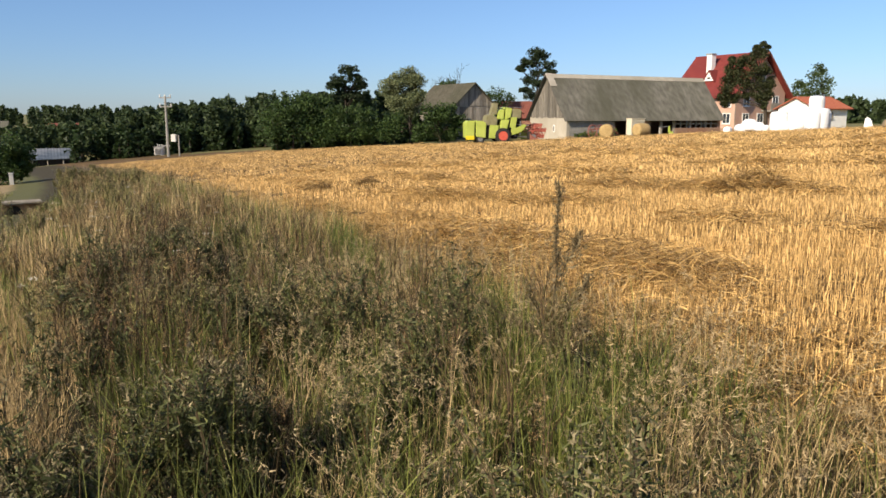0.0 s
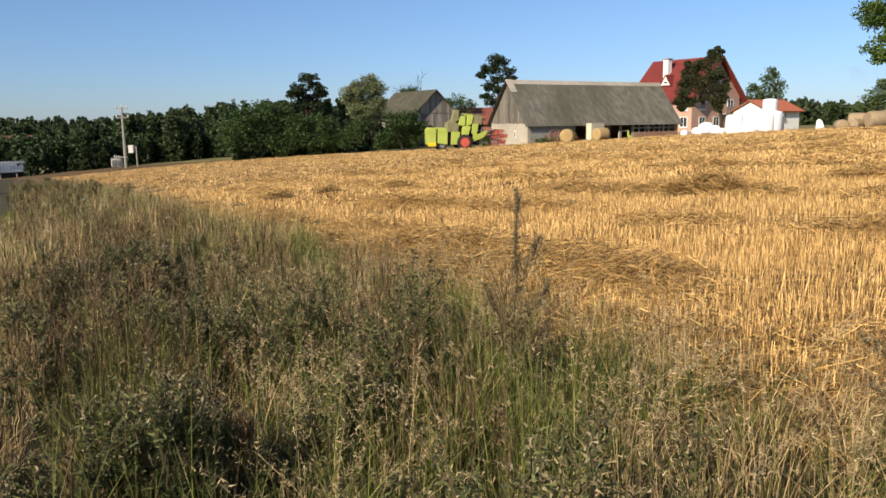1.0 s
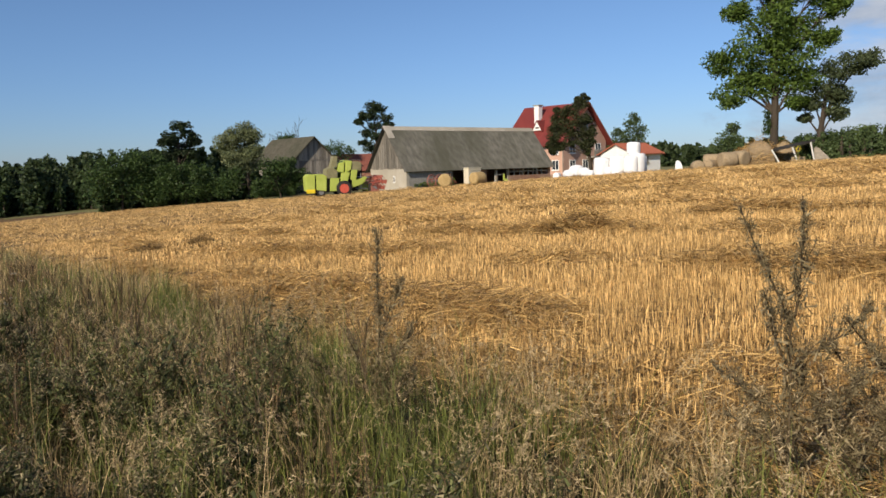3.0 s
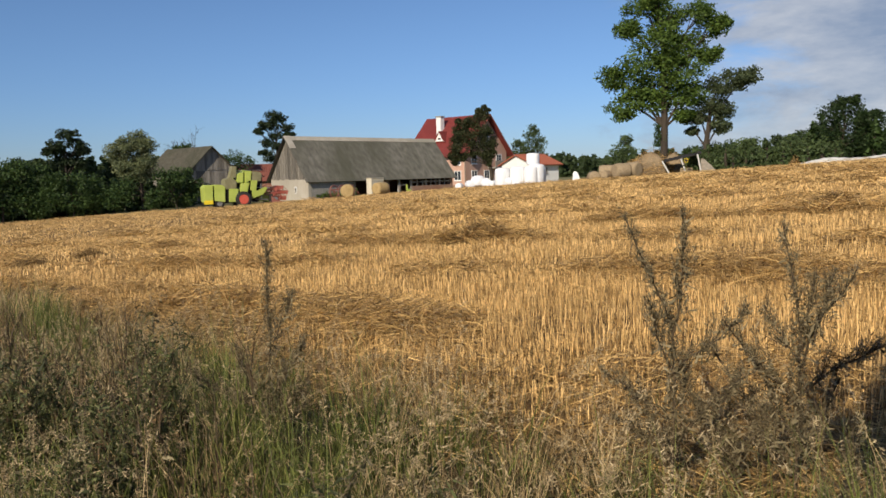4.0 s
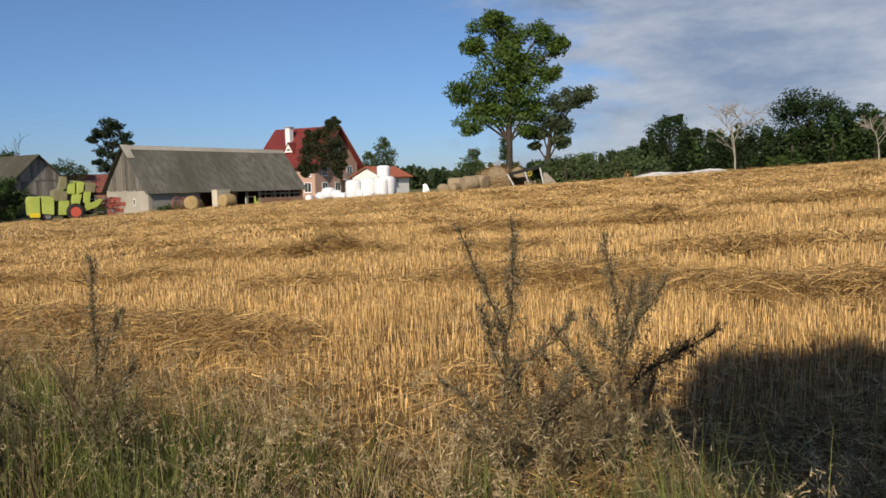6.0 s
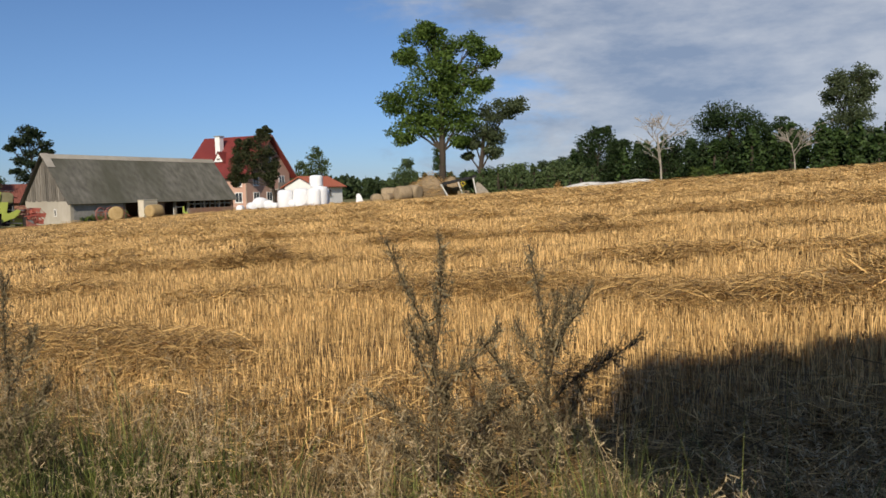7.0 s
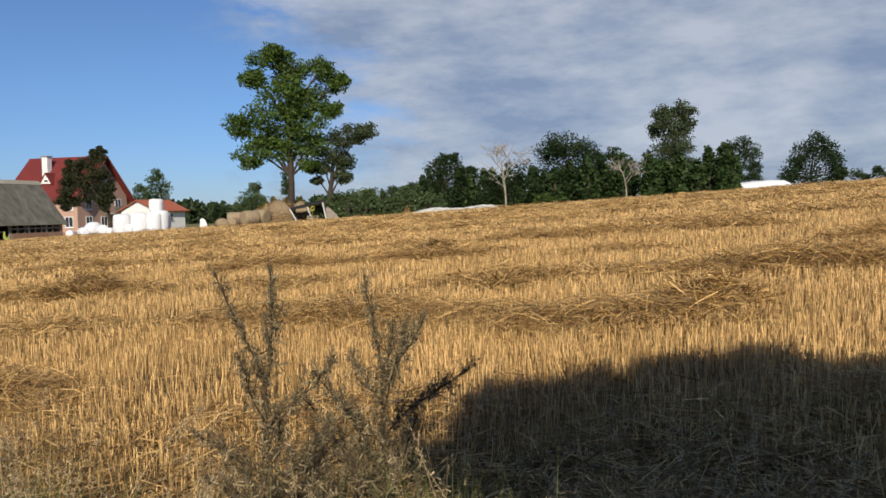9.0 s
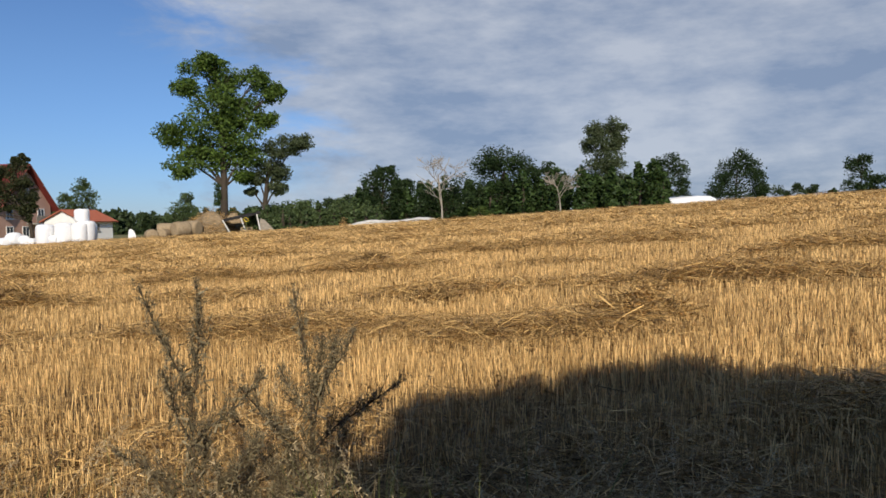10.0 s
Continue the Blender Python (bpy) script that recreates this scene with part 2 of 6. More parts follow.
def torus(R, r, m, seg=24, sides=8, bm=None):
    bm = bm or bmesh.new()
    ring = []
    for i in range(seg):
        a = 2 * math.pi * i / seg
        ring.append([bm.verts.new(m @ Vector(((R + r * math.cos(b)) * math.cos(a), (R + r * math.cos(b)) * math.sin(a), r * math.sin(b)))) for b in (2 * math.pi * j / sides for j in range(sides))])
    for i in range(seg):
        for j in range(sides):
            bm.faces.new((ring[i][j], ring[(i + 1) % seg][j], ring[(i + 1) % seg][(j + 1) % sides], ring[i][(j + 1) % sides]))
    return bm


def blades(base, h, w, face, lean_az, lean, segs=3, tip=0.15):
    """Bent, tapered blades: arrays of foot points, lengths, widths, facing, direction and strength of the bend."""
    n = len(base)
    t = np.linspace(0, 1, segs + 1)[None, :, None]
    h, w, lean = (np.broadcast_to(a, (n,)).astype(float)[:, None, None] for a in (h, w, lean))
    d = np.stack([np.sin(lean_az), np.cos(lean_az), np.zeros(n)], 1)[:, None, :]
    up = np.array([0, 0, 1.0])[None, None, :]
    c = base[:, None, :] + up * h * t * (1 - 0.35 * lean * t) + d * h * lean * t * t
    s = np.stack([np.cos(face), np.sin(face), np.zeros(n)], 1)[:, None, :] * w * 0.5 * (1 - (1 - tip) * t)
    V = np.stack([c - s, c + s], 2).reshape(n, -1, 3)
    k = np.arange(segs)[:, None] * 2 + np.array([[0, 1, 3, 2]])
    F = (np.arange(n) * (segs + 1) * 2)[:, None, None] + k[None]
    return V.reshape(-1, 3), F.reshape(-1, 4)


def leaves(c, size, rng, flat=0.0, wide=0.6):
    """Small pointed leaves at the points c, turned at random."""
    n = len(c)
    a = rng.normal(size=(n, 3))
    a[:, 2] *= 1 - flat
    a /= np.linalg.norm(a, axis=1)[:, None]
    b = np.cross(a, rng.normal(size=(n, 3)))
    b /= np.linalg.norm(b, axis=1)[:, None] + 1e-9
    s = np.broadcast_to(size, (n,))[:, None]
    V = np.stack([c - a * s * 0.5 - b * s * 0.5 * wide, c - a * s * 0.5 + b * s * 0.5 * wide, c + a * s * 0.5], 1)
    return V.reshape(-1, 3), np.arange(3 * n).reshape(-1, 3)


def tube(points, radii, sides=7):
    P = np.asarray(points, float)
    n = len(P)
    T = np.gradient(P, axis=0)
    T /= np.linalg.norm(T, axis=1)[:, None] + 1e-9
    A = np.cross(T, np.array([0.31, 0.87, 0.12]))
    A /= np.linalg.norm(A, axis=1)[:, None] + 1e-9
    B = np.cross(T, A)
    an = np.linspace(0, 2 * np.pi, sides, endpoint=False)
    V = P[:, None, :] + np.asarray(radii)[:, None, None] * (np.cos(an)[None, :, None] * A[:, None, :] + np.sin(an)[None, :, None] * B[:, None, :])
    i, j = np.meshgrid(np.arange(n - 1), np.arange(sides), indexing="ij")
    F = np.stack([i * sides + j, i * sides + (j + 1) % sides, (i + 1) * sides + (j + 1) % sides, (i + 1) * sides + j], -1).reshape(-1, 4)
    return V.reshape(-1, 3), F


def joined(pieces):
    V, F, k = [], [], 0
    for v, f in pieces:
        V.append(v)
        F.append(f + k)
        k += len(v)
    return np.concatenate(V), np.concatenate(F)


# ---- ground ----
FIELD_AZ = np.radians([-30, -19, -8, 0, 9, 20, 27, 34, 42, 57, 68, 80, 95])
FIELD_R = np.array([122, 108, 86, 75, 69, 72, 69, 60, 57, 61, 70, 84, 95.0])


def hill(x, y):
    """Height of the land: a field that climbs to the east and falls away to the north-west."""
    x, y = np.asarray(x, float), np.asarray(y, float)
    r = np.hypot(x, y) + 1e-9
    k = np.minimum(1, 118 / r)
    a, b = x * k, y * k
    z = -0.0268 + 0.0887 * a - 0.0223 * b - 0.000431 * a * a - 0.000466 * a * b + 0.000033 * b * b
    f = np.clip((r - 118) / 500, 0, 1)
    return z * (1 - f) + np.minimum(z, -4.0) * f


def rough(x, y):
    return 0.035 * np.sin(x * 1.9 + 1.3 * np.sin(y * 0.8)) * np.sin(y * 1.7 + 0.7) + 0.018 * np.sin(x * 5.3 + y * 2.1) * np.sin(y * 6.1 - x)


def edge_x(y):
    return 2.4 - 0.36 * y - 0.0017 * np.maximum(y, 0) ** 2


def in_field(x, y):
    r, az = np.hypot(x, y), np.arctan2(x, y)
    return (x > edge_x(y) + 0.25) & (r < np.interp(az, FIELD_AZ, FIELD_R)) & (az > -0.55) & (az < 1.75)


def build_ground():
    radii = [0.0] + list(0.6 * 1.045 ** np.arange(200))
    radii = np.array([r for r in radii if r < 3200])
    na = 300
    az = np.linspace(0, 2 * np.pi, na, endpoint=False)
    R, A = np.meshgrid(radii[1:], az, indexing="ij")
    X, Y = R * np.sin(A), R * np.cos(A)
    Z = hill(X, Y) + rough(X, Y) * np.clip(40 / (R + 1), 0, 1)
    V = np.concatenate([[[0, 0, float(hill(0, 0))]], np.stack([X, Y, Z], -1).reshape(-1, 3)])
    m = len(radii) - 1
    i, j = np.meshgrid(np.arange(m - 1), np.arange(na), indexing="ij")
    F = np.stack([1 + i * na + j, 1 + i * na + (j + 1) % na, 1 + (i + 1) * na + (j + 1) % na, 1 + (i + 1) * na + j], -1).reshape(-1, 4)[:, ::-1]
    F = np.concatenate([F, np.stack([np.zeros(na // 2, int), 1 + (2 * np.arange(na // 2) + 2) % na, 2 + 2 * np.arange(na // 2), 1 + 2 * np.arange(na // 2)], -1)])
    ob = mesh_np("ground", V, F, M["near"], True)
    ob.data.materials.append(M["meadow"])
    C = V[F].mean(1)
    off = C[:, 0] - edge_x(C[:, 1])
    idx = np.ones(len(F))
    idx[in_field(C[:, 0], C[:, 1])] = 0
    idx[(np.hypot(C[:, 0], C[:, 1]) < 110) & (off < 0.5) & (off > -16)] = 0
    ob.data.polygons.foreach_set("material_index", idx.astype(np.int32))
    tagged(ob, "stubble field with a weedy verge and meadow rising gently", "ground", kind="structure")


build_ground()

# ---- buildings ----
M["fibre"] = material("weathered_fibre_cement", (0.105, 0.098, 0.078), (0.20, 0.188, 0.152), 0.9, 1.6, 0.4, c3=(0.085, 0.083, 0.056), big=0.8, stretch=(1.6, 1, 0.5))
M["board"] = material("grey_weathered_board", (0.110, 0.097, 0.078), (0.210, 0.189, 0.158), 0.9, 3, 0.4, stretch=(4, 4, 0.5), objvar=0.38)
M["render"] = material("whitewashed_render", (0.386, 0.344, 0.277), (0.470, 0.428, 0.353), 0.9, 1.5, 0.2, c3=(0.302, 0.269, 0.210), big=0.7)
M["brick"] = material("old_brown_brick", (0.252, 0.130, 0.084), (0.353, 0.197, 0.130), 0.9, 5, 0.4, c3=(0.336, 0.252, 0.185), big=0.5)
M["moss"] = material("mossy_dark_roof", (0.055, 0.050, 0.035), (0.101, 0.092, 0.067), 0.95, 2.5, 0.3, c3=(0.042, 0.046, 0.025), big=0.6)
M["paleboard"] = material("silvered_board", (0.189, 0.167, 0.139), (0.315, 0.286, 0.246), 0.9, 3, 0.4, stretch=(4, 4, 0.5), objvar=0.40)
M["dark"] = material("dark_inside", (0.02, 0.018, 0.015), (0.035, 0.03, 0.025), 0.9, 3)
M["redroof"] = material("red_metal_tile", (0.155, 0.026, 0.022), (0.205, 0.040, 0.032), 0.55, 2, 0.1, c3=(0.13, 0.024, 0.022), big=0.5)
M["rustroof"] = material("faded_red_roof", (0.176, 0.059, 0.042), (0.235, 0.084, 0.060), 0.7, 2, 0.1, c3=(0.168, 0.059, 0.042), big=0.5)
M["orangeroof"] = material("orange_clay_tile", (0.286, 0.084, 0.049), (0.353, 0.118, 0.067), 0.75, 3, 0.3, c3=(0.286, 0.092, 0.050), big=0.4)
M["pink"] = material("pale_pink_render", (0.504, 0.311, 0.235), (0.554, 0.353, 0.269), 0.9, 1.2, 0.1, c3=(0.437, 0.269, 0.210), big=0.4)
M["white"] = material("white_paint", (0.76, 0.75, 0.72), (0.82, 0.81, 0.78), 0.7, 2, 0.05)
M["paledoor"] = material("pale_beige_door", (0.56, 0.49, 0.37), (0.66, 0.59, 0.46), 0.85, 3, 0.2, stretch=(4, 4, 0.5))
M["glass"] = material("window_glass", (0.03, 0.04, 0.05), (0.05, 0.06, 0.075), 0.08, 1, spec=0.6)
M["bluesheet"] = material("blue_grey_sheet", (0.077, 0.099, 0.132), (0.132, 0.158, 0.198), 0.95, 1.2, 0.1, spec=0.05, c3=(0.308, 0.308, 0.308), big=0.4)
M["concrete"] = material("concrete", (0.244, 0.231, 0.206), (0.336, 0.319, 0.286), 0.9, 3, 0.3)
M["post"] = material("grey_timber_post", (0.22, 0.19, 0.15), (0.36, 0.31, 0.25), 0.9, 5, 0.4)


def tilted(x, y, z, az):
    """A pose whose x axis runs along the compass bearing az (from north, clockwise), and whose y axis lies 90 degrees to its left."""
    return Matrix.Translation((x, y, z)) @ Matrix.Rotation(radians(90 - az), 4, "Z")


def roof_slab(p0, p1, p2, p3, thick, waves=0, depth=0.0, bm=None):
    """A roof sheet between eave p0-p1 and ridge p3-p2, with waves across it."""
    bm = bm or bmesh.new()
    p0, p1, p2, p3 = map(Vector, (p0, p1, p2, p3))
    n = (p1 - p0).cross(p3 - p0).normalized()
    if n.z < 0:
        n = -n
    cols = max(1, waves * 2)
    rows = []
    for s in (0.0, 1.0):
        rows.append([(p0.lerp(p1, i / cols)).lerp(p3.lerp(p2, i / cols), s) + n * (depth if i % 2 else 0) for i in range(cols + 1)])
    vs = [[bm.verts.new(q) for q in row] for row in rows] + [[bm.verts.new(q - n * thick) for q in row] for row in rows]
    for i in range(cols):
        bm.faces.new((vs[0][i], vs[0][i + 1], vs[1][i + 1], vs[1][i]))
        bm.faces.new((vs[2][i + 1], vs[2][i], vs[3][i], vs[3][i + 1]))
        bm.faces.new((vs[0][i + 1], vs[0][i], vs[2][i], vs[2][i + 1]))
        bm.faces.new((vs[1][i], vs[1][i + 1], vs[3][i + 1], vs[3][i]))
    for i in (0, cols):
        bm.faces.new((vs[0][i], vs[1][i], vs[3][i], vs[2][i]))
    return bm


def window(parent, x, y, z, w, h, face, frame_mat, rows=1, cols=2):
    """A framed window set in a wall; face: 'y-' on the long side, 'x-' or 'x+' on a gable."""
    rot = {"y-": 0, "x-": -90, "x+": 90}[face]
    m = Matrix.Translation((x, y, z)) @ Matrix.Rotation(radians(rot), 4, "Z")
    bm = bmesh.new()
    t = 0.09
    for a in (box(-w / 2, w / 2, -0.06, 0.05, 0, t), box(-w / 2, w / 2, -0.06, 0.05, h - t, h), box(-w / 2, -w / 2 + t, -0.06, 0.05, t, h - t), box(w / 2 - t, w / 2, -0.06, 0.05, t, h - t)):
        tmp = bpy.data.meshes.new("tmp")
        a.to_mesh(tmp)
        a.free()
        bm.from_mesh(tmp)
        bpy.data.meshes.remove(tmp)
    for i in range(1, cols):
        box(-w / 2 + w * i / cols - 0.03, -w / 2 + w * i / cols + 0.03, -0.05, 0.04, t, h - t, bm=bm)
    bm.transform(m)
    f = part("window", bm, frame_mat, parent)
    g = box(-w / 2 + t, w / 2 - t, -0.03, -0.015, t, h - t)
    g.transform(m)
    part("pane", g, M["glass"], f, "dark window pane")
    s = box(-w / 2 - 0.06, w / 2 + 0.06, -0.14, 0.03, -0.06, 0.0)
    s.transform(m)
    part("sill", s, frame_mat, f)
    return f


def gable_boards(parent, width, z0, rise, at_x, n, thick, mat, side=-1, gap=0.012):
    """Upright boards that fill a gable end across y."""
    rng = random.Random(n)
    w = width / n
    for i in range(n):
        y0, y1 = i * w, (i + 1) * w - gap
        f = lambda y: z0 + rise * (1 - abs(y - width / 2) / (width / 2))
        off = rng.uniform(0, 0.025)
        low = z0 - rng.uniform(0.0, 0.12)
        x0, x1 = at_x + side * (thick + off), at_x + side * off
        bm = bmesh.new()
        prof = [(y0, low), (y1, low), (y1, max(f(y1), low + 0.02)), (y0, max(f(y0), low + 0.02))]
        a = [bm.verts.new((x0, y, z)) for y, z in prof]
        b = [bm.verts.new((x1, y, z)) for y, z in prof]
        bm.faces.new(a)
        bm.faces.new(b[::-1])
        for k in range(4):
            bm.faces.new((a[k], b[k], b[(k + 1) % 4], a[(k + 1) % 4]))
        part("board", bm, mat, parent)


def barn():
    """Long low barn: whitewashed gable wall, open brick front, wavy grey roof."""
    g = -1.0
    L, W, E, H = 18.9, 6.5, 2.05, 5.98
    b = thing("barn", tilted(11.5, 73.1, g, 65), "long old barn with wavy grey roof and boarded gable", "barn")
    t = 0.35
    # gable wall facing the field's corner, and the front's solid third
    part("wall", box(0, t, 0, W, -0.5, E, 0.02), M["render"], b, "whitewashed gable wall")
    part("wall", box(t, 5.3, 0, t, -0.5, E - 0.02, 0.02), M["concrete"], b, "grey rendered front wall")
    part("wall", box(L - t, L, 0, W, -0.5, E), M["brick"], b)
    part("wall", box(t, L - t, W - t, W, -0.5, E), M["brick"], b)
    part("wall", box(8.9, 9.9, 0.0, t, -0.5, E - 0.02, 0.02), M["brick"], b, "brick pier")
    part("wall", box(13.0, L - t, 0.0, t, -0.5, 0.95, 0.02), M["brick"], b, "low brown brick wall")
    part("floor", box(t, L - t, t, W - t, -0.5, -0.05), M["dark"], b)
    for x0, x1 in ((5.3, 8.9), (9.9, L - t)):
        part("lintel", box(x0, x1, 0.02, 0.28, E - 0.32, E - 0.02, 0.01), M["post"], b)
    for x in (5.5, 11.3, 12.9, 15.0, 17.0):
        part("post", box(x - 0.11, x + 0.11, 0.05, 0.27, -0.3, E - 0.32, 0.01), M["post"], b)
    part("rail", box(12.95, L - t, 0.06, 0.2, 1.3, 1.42), M["post"], b)
    for x in (13.6, 14.4, 15.6, 16.3, 17.6):
        part("board", box(x, x + 0.16, 0.02, 0.06, 0.85, 1.66), M["board"], b)
    # small openings
    part("window", box(4.05, 4.45, -0.03, 0.02, 0.85, 1.35), M["white"], b, "small white window frame")
    part("pane", box(4.12, 4.38, -0.04, -0.025, 0.92, 1.28), M["dark"], b)
    part("window", box(-0.03, 0.01, 1.95, 2.25, 0.65, 1.3), M["white"], b, "small white window frame")
    part("pane", box(-0.045, -0.03, 2.02, 2.18, 0.72, 1.22), M["dark"], b)
    gable_boards(b, W, E, H - E, 0.02, 24, 0.03, M["board"], gap=0.045)
    gable_boards(b, W, E, H - E, L - 0.02, 14, 0.03, M["board"], 1)
    o = 0.36
    k = (H - E) / (W / 2)
    for s in (0, 1):
        y0 = -o if s == 0 else W + o
        part("roof", roof_slab((-0.35, y0, E - o * k + 0.1), (L + 0.35, y0, E - o * k + 0.06), (L + 0.35, W / 2, H + 0.02), (-0.35, W / 2, H + 0.12), 0.05, 62, 0.004), M["fibre"], b, "wavy weathered grey roof sheets")
    for y in (W / 2 - 0.32, W / 2 + 0.32):
        part("ridge", roof_slab((-0.4, y, H + 0.17 - 0.32 * k), (L + 0.4, y, H + 0.07 - 0.32 * k), (L + 0.4, W / 2, H + 0.08), (-0.4, W / 2, H + 0.18), 0.03), M["render"], b, "pale ridge capping")
    part("bargeboard", rod((-0.36, -o, E - o * k + 0.05), (-0.36, W / 2, H + 0.08), 0.05, 4), M["board"], b)
    part("bargeboard", rod((-0.36, W + o, E - o * k + 0.05), (-0.36, W / 2, H + 0.08), 0.06, 4), M["dark"], b)
    # pale patch sheet at the peak
    part("patch_sheet", roof_slab((-0.37, W / 2 - 1.0, H - 1.0 * k + 0.2), (0.35, W / 2 - 1.0, H - 1.0 * k + 0.2), (0.35, W / 2, H + 0.22), (-0.37, W / 2, H + 0.22), 0.03), M["render"], b, "pale new roof sheet")


def crate():
    """A pale slatted crate standing before the barn's open front."""
    p = tilted(11.5, 73.1, 0, 65) @ Vector((6.2, -2.6, 0))
    c = thing("crate", tilted(p.x, p.y, float(hill(p.x, p.y)) - 0.02, 65), "pale beige boarded crate before the barn", "crate")
    for i in range(6):
        part("board", box(-0.72 + i * 0.24, -0.49 + i * 0.24, -0.03, 0.0, 0.0, 1.55, 0.006), M["paledoor"], c)
        part("board", box(-0.72 + i * 0.24, -0.49 + i * 0.24, 0.7, 0.73, 0.0, 1.55, 0.006), M["paledoor"], c)
    for x in (-0.76, 0.72):
        part("side_panel", box(x, x + 0.04, -0.03, 0.73, 0.0, 1.55, 0.006), M["paledoor"], c)
    for z in (0.25, 1.3):
        part("batten", box(-0.74, 0.74, -0.07, -0.03, z, z + 0.1, 0.006), M["paledoor"], c)
    part("lid", box(-0.8, 0.8, -0.08, 0.78, 1.55, 1.6, 0.01), M["paledoor"], c)


def old_barn():
    g = -1.8
    L, W, E, H = 11.0, 5.6, 4.1, 6.75
    b = thing("wooden_barn", tilted(6.3, 96.8, g, -26), "old grey boarded barn with a mossy roof", "barn")
    # x runs away from the viewer, y to the west
    part("wall", box(0.1, L, 0.1, 0.25, -0.6, E), M["paleboard"], b)
    part("wall", box(0.1, L, W - 0.25, W - 0.1, -0.6, E), M["paleboard"], b)
    part("wall", box(0.12, 0.25, 0.25, W - 0.25, -0.6, E), M["paleboard"], b)
    gable_boards(b, W, E, H - E, 0.1, 20, 0.03, M["paleboard"])
    for i in range(20):
        part("board", box(0.05, 0.1, i * W / 20, (i + 1) * W / 20 - 0.012, -0.5, E - 0.15), M["paleboard"], b)
    k = (H - E) / (W / 2)
    for y0 in (-0.5, W + 0.5):
        part("roof", roof_slab((-0.4, y0, E - 0.5 * k + 0.1), (L + 0.4, y0, E - 0.5 * k + 0.1), (L + 0.4, W / 2, H + 0.1), (-0.4, W / 2, H + 0.1), 0.08, 30, 0.03), M["moss"], b, "mossy grey roof")


def low_house():
    b = thing("low_shed", tilted(6.6, 106.5, -1.6, 92), "low building with a faded red roof", "shed")
    L, W, E, H = 9.0, 6.0, 2.5, 4.6
    part("wall", box(0, L, 0, W, -0.4, E), M["brick"], b)
    for y0 in (-0.4, W + 0.4):
        part("roof", roof_slab((-0.3, y0, E - 0.2), (L + 0.3, y0, E - 0.2), (L + 0.3, W / 2, H), (-0.3, W / 2, H), 0.08, 30, 0.03), M["rustroof"], b, "faded red roof")
    gable_boards(b, W, E, H - E - 0.1, 0.1, 12, 0.03, M["board"])


def house():
    """Two-storey pink house: gable end to the east, red roof with a small cross gable, white chimney."""
    g = -0.95
    L, W, E, H = 10.6, 9.0, 5.0, 9.9
    b = thing("house", tilted(36.6, 98.4, g, -29), "two-storey pale pink house with a red roof", "house")
    # x runs along the ridge away from the viewer; the long lit side lies at y = 0 side turned west (negative y is east)
    b.matrix_basis = Matrix.Translation((36.6, 98.4, g)) @ Matrix.Rotation(radians(90 + 29), 4, "Z") @ Matrix.Scale(-1, 4, (0, 1, 0))
    part("wall", box(0, L, 0, W, -0.5, E), M["pink"], b)
    gb = bmesh.new()
    a = [gb.verts.new((0.0, y, z)) for y, z in ((0, E), (W, E), (W / 2, H - 0.25))]
    c = [gb.verts.new((L, y, z)) for y, z in ((0, E), (W, E), (W / 2, H - 0.25))]
    gb.faces.new(a)
    gb.faces.new(c[::-1])
    for i in range(3):
        gb.faces.new((a[i], c[i], c[(i + 1) % 3], a[(i + 1) % 3]))
    part("gable", gb, M["pink"], b)
    part("plinth", box(-0.04, L + 0.04, -0.04, W + 0.04, -0.6, 0.45), M["brick"], b)
    o = 0.75
    k = (H - E) / (W / 2)
    for y0 in (-o, W + o):
        part("roof", roof_slab((-0.85, y0, E - o * k + 0.1), (L + 0.6, y0, E - o * k + 0.1), (L + 0.6, W / 2, H + 0.1), (-0.85, W / 2, H + 0.1), 0.16, 34, 0.035), M["redroof"], b, "red ribbed roof")
        part("soffit", rod((-0.86, y0, E - o * k), (-0.86, W / 2, H), 0.09, 4), M["rustroof"], b)
    # small white cross gable on the lit slope
    d = bmesh.new()
    xm, zb = 5.5, 6.5
    prof = [(xm - 0.85, zb), (xm + 0.85, zb), (xm, zb + 1.25)]
    prism(prof, 0.95, 2.7, bm=d)
    dm = part("dormer", d, M["white"], b, "small white triangular dormer")
    for s in (-1, 1):
        part("roof", roof_slab((xm + s * 1.05, 0.8, zb - 0.15), (xm + s * 1.05, 2.7, zb - 0.15), (xm, 3.0, zb + 1.4), (xm, 0.8, zb + 1.4), 0.08), M["redroof"], dm)
    part("vent", box(xm - 0.25, xm + 0.25, 0.9, 0.96, zb + 0.25, zb + 0.45), M["dark"], dm)
    part("chimney", box(6.35, 7.2, 2.2, 3.0, 6.6, 9.95, 0.03), M["white"], b, "white chimney with a grey cap")
    part("chimney_cap", box(6.25, 7.3, 2.1, 3.1, 9.95, 10.1, 0.02), M["concrete"], b)
    for x in (1.4, 4.4, 7.6):
        for z in (1.0, 3.1):
            window(b, x, 0.0, z, 1.25, 1.35, "y-", M["white"])
    for y in (1.8, 4.5, 7.2):
        for z in (1.0, 3.2):
            window(b, 0.0, y, z, 1.2, 1.35, "x-", M["white"])
    window(b, 0.0, 4.5, 5.9, 1.2, 1.4, "x-", M["white"])
    part("balcony", box(-1.5, -0.02, 4.6, 8.4, 2.55, 2.72, 0.02), M["concrete"], b)
    part("railing", box(-1.5, -1.44, 4.6, 8.4, 2.72, 3.6), M["post"], b)
    part("downpipe", rod((0.05, -0.08, -0.3), (0.05, -0.08, E - 0.3), 0.06, 8), M["post"], b)


